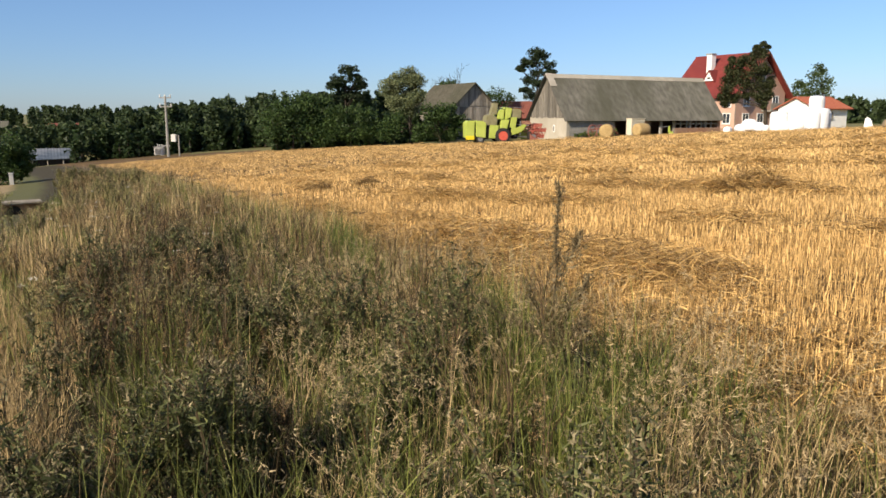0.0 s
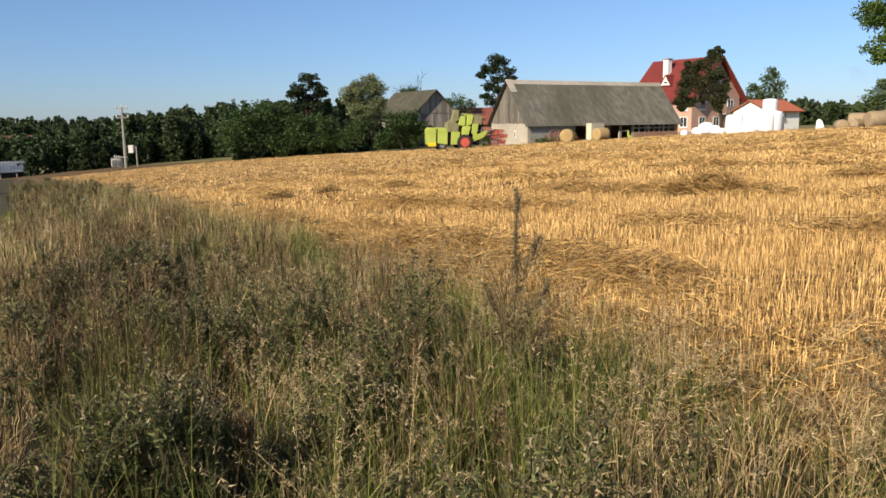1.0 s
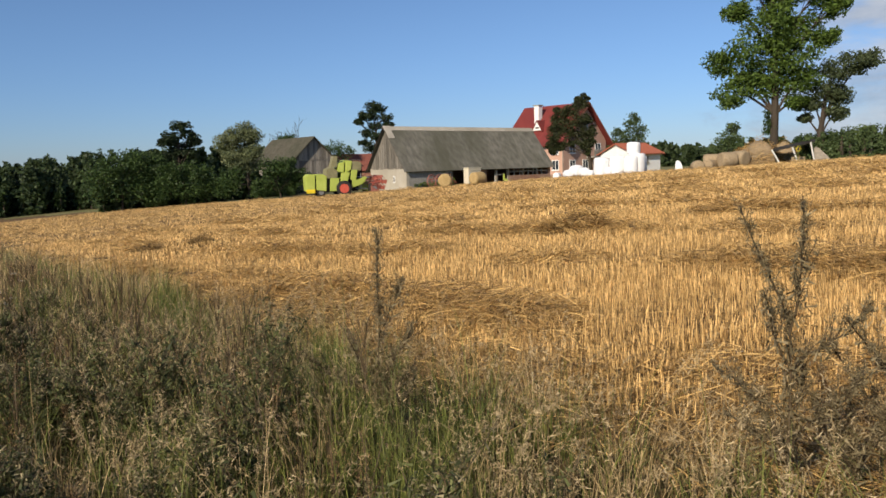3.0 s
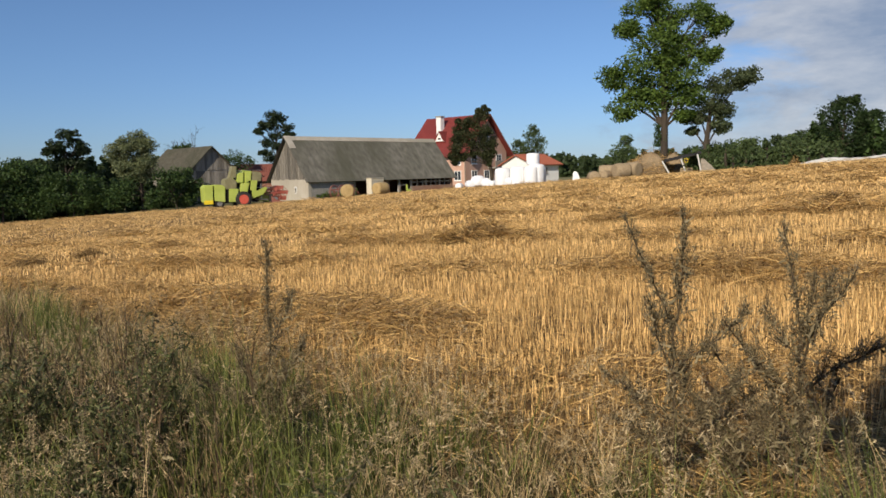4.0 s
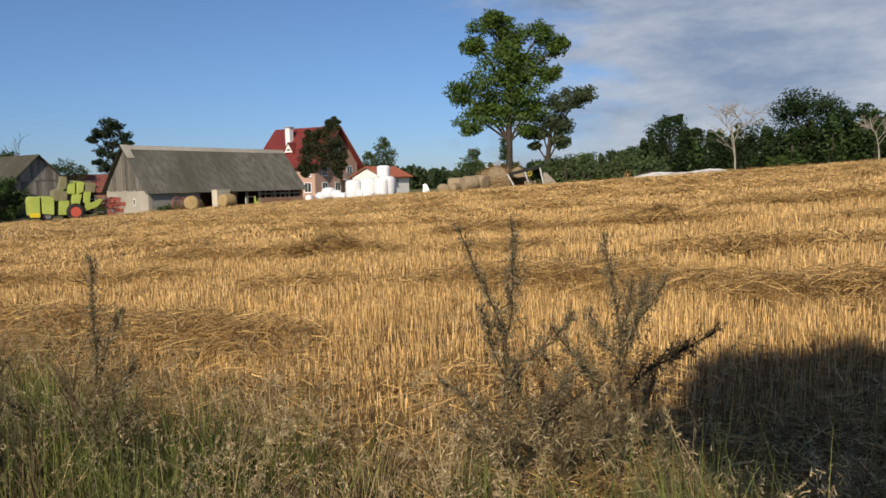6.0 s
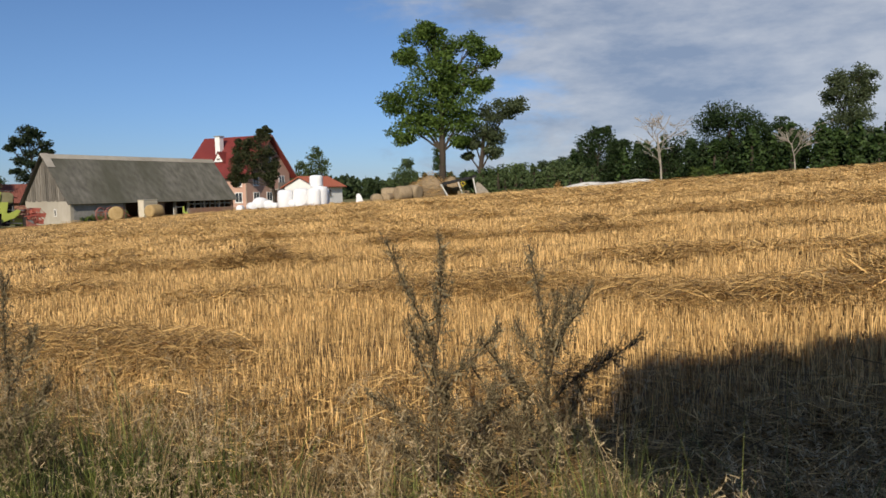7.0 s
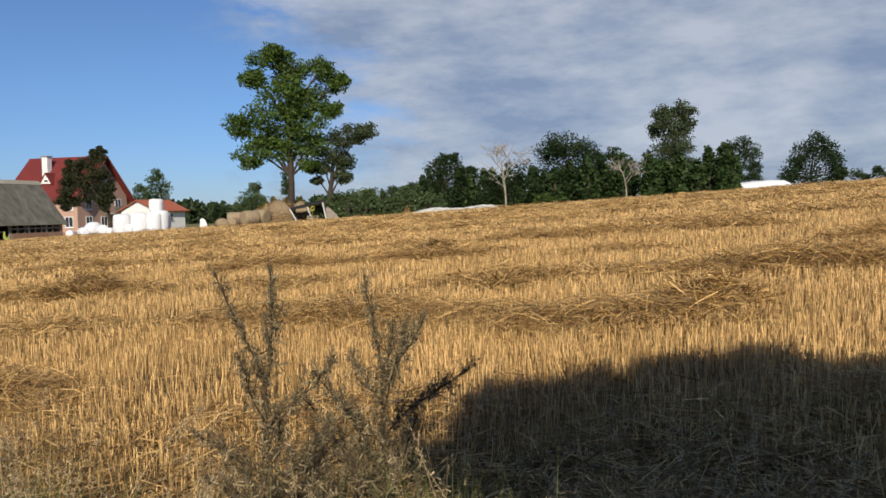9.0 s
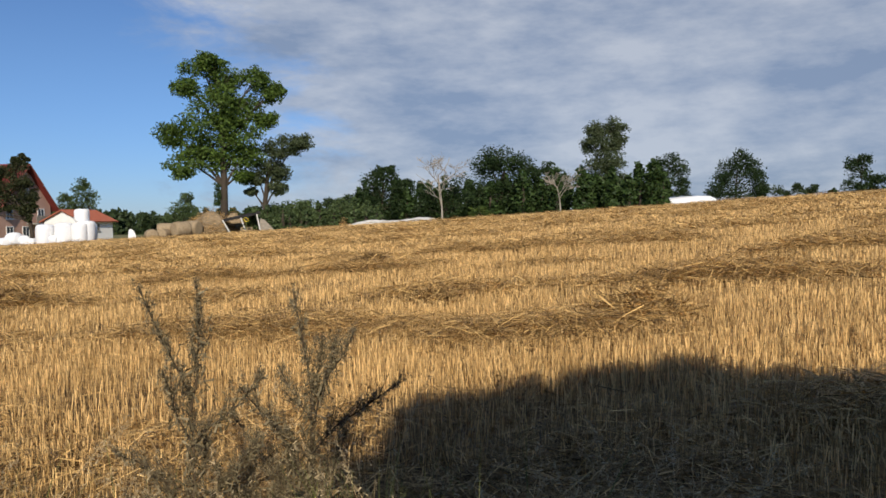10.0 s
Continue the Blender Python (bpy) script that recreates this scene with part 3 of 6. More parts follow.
def garage():
    g = -0.25
    L, W, E, H = 4.23, 4.78, 2.25, 3.27
    b = thing("garage", tilted(36.62, 77.37, g, 68), "small white garage with an orange tiled roof", "garage")
    part("wall", box(0, L, 0, W, -0.5, E), M["white"], b)
    gb = prism([(0, E), (W, E), (W / 2, H - 0.1)], 0.0, L)
    gb.transform(Matrix(((0, 1, 0, 0), (1, 0, 0, 0), (0, 0, 1, 0), (0, 0, 0, 1))))
    part("gable", gb, M["white"], b)
    k = (H - E) / (W / 2)
    for y0 in (-0.45, W + 0.45):
        part("roof", roof_slab((-0.3, y0, E - 0.45 * k + 0.04), (L + 0.35, y0, E - 0.45 * k + 0.04), (L + 0.35, W / 2, H + 0.04), (-0.3, W / 2, H + 0.04), 0.12, 26, 0.03), M["orangeroof"], b, "orange clay tile roof")
    window(b, 0.0, 1.75, 0.92, 1.2, 0.83, "x-", M["post"], cols=3)
    window(b, 1.84, 0.0, 1.15, 0.92, 0.64, "y-", M["post"])


def blue_shed():
    b = thing("long_shed", tilted(-51.6, 97.2, -5.5, 63), "long low shed with a blue-grey sheet roof", "shed")
    part("wall", box(0.4, 5.2, 0.4, 4.0, -1.0, 1.3), M["dark"], b)
    part("roof", roof_slab((0, 0, 1.15), (5.9, 0, 1.25), (5.9, 4.4, 2.35), (0, 4.4, 2.35), 0.1, 16, 0.02), M["bluesheet"], b, "blue-grey sheet roof")
    for x in (0.3, 2.0, 3.8, 5.6):
        part("post", rod((x, 0.2, -0.8), (x, 0.2, 1.0), 0.09), M["post"], b)


def far_house(x, y, z, az, s, wall, roof, label):
    b = thing("farmhouse", tilted(x, y, z, az), label, "house", "far houses")
    part("wall", box(0, 10 * s, 0, 8 * s, -2, 3 * s), wall, b)
    gb = prism([(0, 3 * s), (8 * s, 3 * s), (4 * s, 6.3 * s)], 0.0, 10 * s)
    gb.transform(Matrix(((0, 1, 0, 0), (1, 0, 0, 0), (0, 0, 1, 0), (0, 0, 0, 1))))
    part("gable", gb, wall, b)
    for y0 in (-0.5, 8 * s + 0.5):
        part("roof", roof_slab((-0.5, y0, 2.8 * s), (10 * s + 0.5, y0, 2.8 * s), (10 * s + 0.5, 4 * s, 6.5 * s), (-0.5, 4 * s, 6.5 * s), 0.15, 14, 0.05), roof, b)
    for i in range(3):
        window(b, (2 + 3 * i) * s, 0, 1.1 * s, 1.3 * s, 1.4 * s, "y-", M["white"])


barn()
crate()
old_barn()
low_house()
house()
garage()
blue_shed()
far_house(-134, 224, -6.2, 70, 0.8, M["white"], M["fibre"], "far white farmhouse among trees")
far_house(-107, 214, -6.0, 62, 0.70, M["pink"], M["rustroof"], "far farmhouse with a faded red roof")
far_house(155, 40, 2.2, 80, 0.6, M["white"], M["fibre"], "far low farmhouse behind the crest")


# ---- trees ----
def foliage(blobs, rng, size, n, depth=1.0, swell=1.08):
    """Leaves on many small clumps spread over the boughs' rounded masses: (x, z, half width, half height)."""
    C, S = [], []
    for (bx, bz, rx, rz) in blobs:
        m = 24
        rx, rz = rx * swell, rz * swell
        d = rng.normal(size=(m, 3))
        d /= np.linalg.norm(d, axis=1)[:, None]
        rad = np.array([rx, max(rx, rz) * depth, rz])
        y0 = rng.uniform(-0.45, 0.45) * rx
        cc = np.array([bx, y0, bz]) + d * rad * rng.uniform(0.35, 0.88, (m, 1))
        k = rng.integers(0, m, n)
        e = rng.normal(size=(n, 3))
        e /= np.linalg.norm(e, axis=1)[:, None]
        pr = 0.36 * min(rx, rz) + 0.10 * max(rx, rz)
        C.append(cc[k] + e * pr * rng.uniform(0.35, 1.12, (n, 1)) * np.array([1.15, 1.15, 0.85]))
        S.append(size * rng.uniform(0.55, 1.25, n))
    return leaves(np.concatenate(C), np.concatenate(S), rng, flat=0.4, wide=0.7)


def tree(name, x, y, g, blobs, leaf, label, category, size=0.3, n=400, trunk=0.2, seed=None, swell=1.08):
    a = math.atan2(x, y)
    rng = np.random.default_rng(int(abs(x * 91 + y * 37)) if seed is None else seed)
    t = thing(name, Matrix.Translation((x, y, g)) @ Matrix.Rotation(-a, 4, "Z"), label, category, "hedge and field trees")
    top = max(b[1] for b in blobs)
    low = min(b[1] - b[3] for b in blobs)
    cx = float(np.mean([b[0] for b in blobs]))
    hz = np.linspace(-0.4, max(0.78 * top, low + 0.3), 9)
    f = np.clip(hz / top, 0, 1)
    P = np.stack([cx * f ** 1.5 * 0.8 + rng.normal(0, 0.05, 9) * f, rng.normal(0, 0.05, 9) * f, hz], 1)
    pieces = [tube(P, trunk * (1.12 - 0.85 * f) + 0.01, 9)]
    for (bx, bz, rx, rz) in blobs:
        z0 = max(0.25 * top, bz - 1.1 * abs(bx) - 0.8)
        i = int(np.argmin(np.abs(hz - min(z0, hz[-2]))))
        s, e = P[i], np.array([bx, rng.uniform(-0.3, 0.3) * rx, bz + 0.3 * rz])
        q = np.linspace(0, 1, 6)[:, None]
        bend = s * (1 - q) + e * q + np.array([0, 0, 1]) * (0.12 * np.linalg.norm(e - s) * (q * (1 - q)) * 2)
        pieces.append(tube(bend, trunk * 0.38 * (1 - 0.8 * q[:, 0]) * (1.1 - 0.5 * z0 / top) + 0.008, 6))
        for _ in range(4):
            d = rng.normal(size=3)
            d[2] = abs(d[2]) * 0.7
            tip = e + d / np.linalg.norm(d) * np.array([rx, rx, rz]) * 0.95
            m2 = bend[3] * (1 - q[::2]) + tip * q[::2]
            pieces.append(tube(m2, trunk * 0.10 * (1 - 0.8 * q[::2, 0]) + 0.006, 4))
    under(mesh_np("trunk", *joined(pieces), M["barktree"], True), t, "brown bark trunk and limbs")
    under(mesh_np("crown", *foliage(blobs, rng, size * 0.58, int(n * 2.3), swell=swell), LEAF[leaf]), t)
    return t


def bare_tree(x, y, g, height, spread, label, mat, seed, droop=0.0, r0=0.09):
    """A leafless tree: a forking trunk with thin twigs."""
    rng = np.random.default_rng(seed)
    t = thing("bare_tree", Matrix.Translation((x, y, g)) @ Matrix.Rotation(-math.atan2(x, y), 4, "Z"), label, "tree", "hedge and field trees")
    pieces = []

    def grow(p, d, length, r, level):
        q = np.linspace(0, 1, 7)[:, None]
        side = rng.normal(size=3) * 0.28
        end = np.array([0, 0, 0.22 - droop * (level > 0)])
        pts = p + d * length * q + (side + end) * length * q * q * 0.5
        pieces.append(tube(pts, r * (1 - 0.6 * q[:, 0]) + 0.011, 6 if level < 2 else 4))
        if level >= 4:
            return
        for _ in range(4 if level < 2 else 3):
            k = rng.integers(2, 7)
            nd = d + rng.normal(size=3) * np.array([spread, spread * 0.6, 0.45])
            nd[2] = nd[2] * 0.8 + 0.15
            grow(pts[k], nd / np.linalg.norm(nd), length * rng.uniform(0.45, 0.7), r * 0.5 * (1.15 - 0.08 * k), level + 1)

    grow(np.array([0, 0, -0.2]), np.array([0.03, 0, 1.0]), height * 0.5, r0, 0)
    under(mesh_np("twig_crown", *joined(pieces), mat, True), t)
    return t


tree("maple_tree", 37.59, 54.54, 0.64, [(0.0, 7.4, 1.7, 1.5), (0.3, 9.3, 1.6, 1.3), (0.2, 11.3, 1.5, 1.0), (-1.65, 13.45, 1.84, 1.04), (0.29, 12.46, 1.71, 1.2), (2.87, 12.71, 1.25, 1.0), (4.13, 11.6, 0.9, 1.0), (-2.87, 11.91, 1.04, 0.8), (-0.35, 10.42, 2.41, 1.5), (2.02, 10.38, 1.41, 1.41), (3.49, 9.37, 0.96, 0.76), (-4.07, 7.92, 1.36, 1.04), (-1.79, 8.48, 1.9, 1.24), (1.18, 8.34, 1.91, 1.41), (-3.06, 5.55, 1.36, 1.04), (-0.07, 6.09, 2.11, 1.24), (-1.83, 6.81, 1.6, 1.0), (1.93, 6.45, 1.2, 1.1), (-0.85, 13.93, 1.2, 0.7), (1.49, 4.68, 0.8, 0.5)], "oak", "tall broad maple standing behind the straw heap", "tree", size=0.42, n=700, trunk=0.31)
tree("young_maple_tree", 40.62, 53.35, 0.76, [(3.14, 7.49, 0.97, 0.77), (2.23, 7.22, 1.12, 0.81), (1.01, 6.75, 1.22, 0.91), (0.38, 5.36, 1.42, 1.02), (1.38, 4.94, 0.91, 0.81), (-0.45, 4.38, 0.91, 0.61), (1.15, 3.64, 0.91, 0.61), (-0.98, 3.38, 0.53, 0.33)], "grey", "smaller maple leaning out beside the tall one", "tree", size=0.36, n=600, trunk=0.24)
tree("shrub", 37.59, 54.54, 0.64, [(-0.43, 3.53, 0.4, 0.7), (-0.35, 2.83, 0.48, 0.6)], "dark", "dark young shoots against the maple trunk", "shrub", size=0.30, n=160, trunk=0.04)
tree("pine_tree", -13.65, 109.15, -2.60, [(0.68, 9.77, 1.27, 0.72), (-0.66, 8.39, 1.43, 0.72), (1.82, 8.63, 1.27, 0.64), (-1.44, 7.7, 1.11, 0.56), (2.42, 7.72, 1.12, 0.48), (0.48, 7.25, 1.91, 0.72), (-0.55, 6.18, 1.59, 0.64), (1.46, 6.18, 1.43, 0.64), (0.2, 5.18, 1.91, 0.72)], "pine", "tall dark pine above the shrubs", "tree", size=0.55, n=330, trunk=0.2)
tree("willow_tree", -3.33, 81.93, -1.80, [(-0.28, 7.09, 1.19, 0.84), (-1.57, 6.52, 1.19, 0.84), (0.47, 6.24, 0.96, 0.96), (-2.16, 5.55, 1.19, 1.07), (-0.7, 5.26, 1.67, 1.19), (0.46, 4.69, 0.96, 0.96), (-1.59, 4.11, 1.43, 0.84), (-0.13, 3.54, 1.19, 0.84)], "willow", "rounded silvery willow at the field's edge", "tree", size=0.32, n=900, trunk=0.16)
tree("pine_tree", 12.65, 104.24, -1.56, [(-0.54, 10.71, 1.06, 0.61), (0.35, 10.41, 0.91, 0.53), (0.82, 9.18, 1.21, 0.53), (-1.84, 9.42, 0.91, 0.53), (-0.73, 9.56, 0.91, 0.61), (-2.41, 8.7, 0.61, 0.38), (1.5, 8.24, 0.83, 0.38), (-0.34, 8.11, 1.37, 0.61), (-1.43, 7.24, 0.91, 0.53), (0.06, 6.8, 1.22, 0.61), (-1.77, 5.93, 0.76, 0.38), (-0.87, 5.34, 1.06, 0.61), (0.32, 5.05, 0.76, 0.46)], "pine", "tall pine with an open crown behind the barn", "tree", size=0.45, n=300, trunk=0.2, swell=1.22)
tree("apple_tree", 35.01, 85.08, -0.60, [(-3.6, 7.0, 0.95, 0.9), (-2.6, 7.5, 0.9, 0.7), (-1.7, 7.7, 0.9, 0.9), (-0.9, 8.3, 0.7, 0.7), (-3.0, 6.1, 1.3, 0.9), (-1.4, 6.3, 1.1, 0.9), (-0.4, 6.6, 0.6, 0.8), (-4.2, 5.9, 0.7, 0.8), (-4.1, 4.9, 0.9, 0.8), (-2.6, 5.0, 1.3, 0.8), (-1.0, 5.0, 1.0, 0.9), (0.0, 5.2, 0.6, 0.8), (-4.5, 3.8, 0.6, 0.7), (-3.4, 3.7, 0.8, 0.6), (-0.7, 3.8, 0.8, 0.6), (0.0, 3.9, 0.5, 0.6), (-2.0, 3.9, 0.6, 0.4), (-4.4, 3.0, 0.4, 0.5), (-0.8, 9.3, 0.45, 0.25), (-1.4, 8.9, 0.45, 0.3), (-0.35, 9.0, 0.35, 0.2), (-3.9, 7.8, 0.4, 0.3), (-0.4, 2.9, 0.4, 0.5)], "bronze", "dark leaning tree before the pink house", "tree", size=0.34, n=470, trunk=0.2)
tree("birch_tree", 55.06, 112.22, -1.40, [(-1.67, 8.99, 0.9, 1.15), (-2.01, 7.74, 1.23, 1.31), (-0.71, 6.78, 1.14, 1.14), (-2.25, 6.01, 1.48, 1.15), (-4.13, 6.67, 1.08, 0.91), (-3.67, 5.39, 1.49, 0.99), (-1.08, 5.05, 1.47, 0.98), (-5.14, 5.08, 1.16, 1.0)], "birch", "loose birch behind the garage", "tree", size=0.50, n=230, trunk=0.15)
tree("bare_top_tree", 2.24, 107.98, -2.00, [(-1.0, 7.22, 0.94, 0.55), (-2.16, 7.22, 0.79, 0.39), (3.9, 5.6, 1.7, 0.95), (5.2, 5.9, 1.8, 1.0), (6.4, 5.3, 1.3, 0.8), (5.0, 4.6, 2.0, 0.9)], "dark", "thin tree behind the boarded barn", "tree", size=0.45, n=200, trunk=0.12)
tree("shrub", -9.93, 84.42, -2.00, [(-1.21, 3.15, 1.6, 1.23), (1.2, 3.15, 1.6, 1.36), (-1.85, 1.53, 1.96, 1.35), (0.56, 1.34, 2.34, 1.48), (2.38, 1.64, 1.6, 1.36), (-2.77, 0.76, 1.59, 0.98)], "dark", "dense dark shrubs along the field's edge", "shrub", size=0.42, n=520, trunk=0.08)
tree("shrub", -16.19, 84.46, -2.30, [(-1.0, 4.04, 1.84, 1.35), (0.81, 4.64, 1.85, 1.36), (2.59, 4.34, 1.61, 1.36), (-2.24, 2.55, 1.96, 1.59), (0.13, 2.25, 2.46, 1.85), (2.52, 1.94, 1.86, 1.61), (1.67, 3.44, 1.85, 1.48)], "dark", "dense dark shrubs along the field's edge", "shrub", size=0.45, n=520, trunk=0.08)
tree("shrub", -0.24, 80.00, -1.60, [(-0.85, 2.76, 1.17, 1.28), (0.58, 3.05, 1.28, 1.05), (1.62, 2.2, 0.93, 1.17), (-1.15, 1.34, 1.4, 1.05), (0.58, 1.23, 1.63, 1.05), (-4.59, 1.63, 1.16, 1.51), (-5.46, 1.06, 1.05, 1.05), (-2.01, 1.06, 1.17, 0.93)], "dark", "dark thicket beside the combine", "shrub", size=0.38, n=480, trunk=0.08)
tree("hedge_tree", -31.12, 53.63, -3.50, [(0.8, 2.85, 1.55, 0.95), (1.59, 2.05, 1.31, 0.96), (0.19, 1.7, 1.72, 1.12), (1.17, 1.08, 1.3, 0.69), (2.07, 1.45, 0.79, 0.62), (-0.5, 0.8, 1.6, 0.9), (1.0, 0.8, 1.3, 0.8)], "dark", "dark tree by the lane", "tree", size=0.35, n=500, trunk=0.12)
tree("shrub", 63.12, 102.27, -0.90, [(0.54, 6.08, 1.25, 0.81), (-0.43, 4.76, 1.61, 1.07), (0.9, 4.17, 1.79, 1.08), (-1.08, 3.36, 1.78, 0.9)], "birch", "rounded bush beyond the meadow", "shrub", size=0.50, n=300, trunk=0.1)
tree("shrub", 43.82, 52.28, 1.00, [(-0.9, 1.6, 1.17, 0.68), (0.3, 1.79, 0.98, 0.73), (1.25, 1.3, 1.17, 0.59), (-0.44, 0.82, 1.46, 0.49), (1.97, 0.95, 1.08, 0.49), (-1.63, 0.98, 0.97, 0.58), (2.94, 1.18, 0.98, 0.69)], "light", "bright green brambles on the field's edge", "shrub", size=0.30, n=380, trunk=0.05)
tree("shrub", 41.3, 54.4, 0.75, [(-1.5, 0.9, 0.9, 0.8), (-0.6, 1.5, 0.9, 0.8), (0.4, 1.7, 1.0, 0.9), (1.3, 1.2, 0.9, 0.8), (-0.2, 0.6, 1.3, 0.6), (2.1, 0.8, 0.7, 0.6)], "dark", "dark bushes round the young maple's foot", "shrub", size=0.32, n=330, trunk=0.05)
tree("shrub", 56.99, 62.02, 1.00, [(-0.53, 2.55, 1.57, 0.52), (1.28, 2.85, 1.58, 0.66), (2.49, 3.02, 1.05, 0.79), (0.06, 1.64, 2.62, 0.92)], "far", "dark thicket behind the brambles", "shrub", size=0.40, n=380, trunk=0.05)
tree("hawthorn_tree", 45.99, 44.86, 1.25, [(-0.62, 3.65, 1.0, 0.91), (0.76, 3.73, 1.0, 0.91), (-0.87, 2.49, 0.91, 0.91), (0.28, 2.25, 1.51, 1.1), (1.78, 2.94, 1.1, 0.6), (-0.19, 1.1, 1.5, 0.8), (1.43, 1.55, 1.21, 1.0), (-0.06, 4.34, 0.6, 0.5), (0.77, 4.47, 0.4, 0.4), (2.15, 3.4, 0.7, 0.3)], "hedge", "spiky dark hawthorn in the hedge", "tree", size=0.30, n=420, trunk=0.09)
tree("shrub", 49.58, 40.88, 1.50, [(-1.59, 1.97, 1.0, 1.11), (-2.07, 0.82, 1.0, 0.7), (0.03, 1.03, 1.31, 1.0), (1.21, 2.64, 1.21, 1.41), (1.9, 1.24, 1.11, 1.21), (0.51, 2.19, 0.91, 1.0)], "hedge", "dark undergrowth behind the bare tree", "shrub", size=0.30, n=400, trunk=0.06)
tree("ash_tree", 53.91, 38.55, 1.70, [(-0.19, 5.12, 1.67, 1.45), (-1.15, 4.18, 1.33, 1.45), (1.24, 4.62, 1.55, 1.45), (2.42, 3.65, 1.0, 1.22), (-0.68, 2.74, 1.89, 1.55), (1.23, 2.47, 2.11, 1.67), (-1.41, 1.55, 1.23, 1.23), (0.26, 1.2, 2.23, 1.23), (2.65, 1.98, 1.33, 1.55), (1.93, 0.79, 1.67, 0.89)], "hedge", "round dense dark green tree in the hedge", "tree", size=0.32, n=760, trunk=0.15, swell=0.96)
tree("shrub", 57.39, 35.12, 1.90, [(-0.69, 3.96, 0.94, 0.73), (0.03, 3.22, 1.14, 0.83), (-0.94, 2.04, 1.25, 1.47), (0.73, 1.53, 1.35, 1.14), (-0.46, 0.97, 1.88, 0.83)], "hedge", "dark bush in the hedge", "shrub", size=0.32, n=400, trunk=0.07, swell=0.9)
tree("poplar_tree", 63.92, 33.77, 2.16, [(-0.98, 7.41, 1.08, 0.95), (0.67, 7.71, 1.07, 0.84), (-1.49, 6.25, 0.84, 1.08), (-0.23, 6.21, 1.31, 1.19), (0.87, 6.43, 0.78, 1.18), (-0.74, 4.69, 1.31, 1.31), (0.51, 4.41, 1.07, 1.31), (-0.49, 3.16, 1.55, 1.31), (1.01, 2.61, 1.18, 1.18), (-0.24, 1.62, 1.79, 1.19), (1.51, 1.33, 1.07, 1.07), (-1.75, 1.9, 0.96, 0.96)], "grey", "tall narrow poplar in the hedge", "tree", size=0.34, n=620, trunk=0.16)
tree("shrub", 66.85, 32.42, 2.30, [(-0.25, 1.24, 0.91, 0.68), (0.76, 0.96, 1.02, 0.56), (-0.76, 0.72, 1.13, 0.56)], "light", "small green bush in the hedge", "shrub", size=0.30, n=260, trunk=0.05)
tree("plum_tree", 71.68, 31.53, 2.50, [(-0.79, 4.1, 0.83, 0.83), (0.62, 4.6, 0.94, 0.82), (1.3, 3.77, 0.82, 0.82), (-1.32, 3.03, 0.95, 0.83), (0.26, 2.99, 1.3, 0.94), (1.56, 2.41, 0.7, 0.7), (-1.58, 1.77, 0.95, 0.95), (-0.0, 1.63, 1.65, 0.94), (1.56, 1.33, 0.94, 0.7), (-2.11, 1.4, 0.83, 0.71)], "hedge", "open spiky plum tree beside the silage bag", "tree", size=0.30, n=380, trunk=0.1)
tree("shrub", 83.37, 29.12, 2.70, [(0.52, 4.89, 1.17, 1.04), (1.64, 4.26, 1.03, 1.03), (-0.59, 4.03, 1.17, 1.04), (2.19, 3.06, 0.9, 1.29), (0.53, 2.81, 1.94, 1.43), (-1.44, 2.74, 1.31, 1.18), (-2.0, 1.67, 1.18, 0.92), (-0.3, 1.33, 2.2, 0.91), (1.92, 1.46, 1.29, 0.9), (2.75, 1.86, 0.64, 0.9)], "hedge", "large dark bush on the crest", "shrub", size=0.36, n=460, trunk=0.1)
tree("shrub", 115.62, 33.28, 3.20, [(-1.52, 2.19, 1.22, 0.86), (-0.05, 1.84, 1.04, 0.6), (1.77, 2.11, 1.03, 0.69), (3.2, 1.92, 0.85, 0.59), (1.4, 2.75, 0.52, 0.52), (3.69, 2.53, 0.51, 0.51), (6.02, 1.85, 0.67, 0.42)], "far", "low bushes beyond the crest", "shrub", size=0.45, n=200, trunk=0.05)
tree("linden_tree", 127.62, 26.41, 3.40, [(-0.84, 6.04, 1.26, 1.08), (0.62, 6.39, 1.35, 0.9), (-0.1, 4.76, 1.99, 1.26), (-0.82, 2.71, 1.8, 1.26), (1.37, 3.47, 1.25, 1.08), (2.81, 3.58, 1.24, 0.89), (2.47, 1.95, 1.43, 0.9), (1.02, 2.24, 1.79, 0.9)], "hedge", "dark rounded tree on the far crest", "tree", size=0.50, n=330, trunk=0.15)
bare_tree(47.05, 39.2, 1.5, 7.0, 1.0, "pale leafless tree at the field's edge", M["deadwood"], 5, r0=0.075)
bare_tree(53.4, 32.3, float(hill(53.4, 32.3)), 4.6, 0.6, "pale drooping dead tree in the hedge", M["deadwood"], 9, droop=0.3, r0=0.06)
bare_tree(0.6, 109.0, -2.0, 8.6, 0.8, "leafless tree top behind the boarded barn", M["barktree"], 12, r0=0.16)


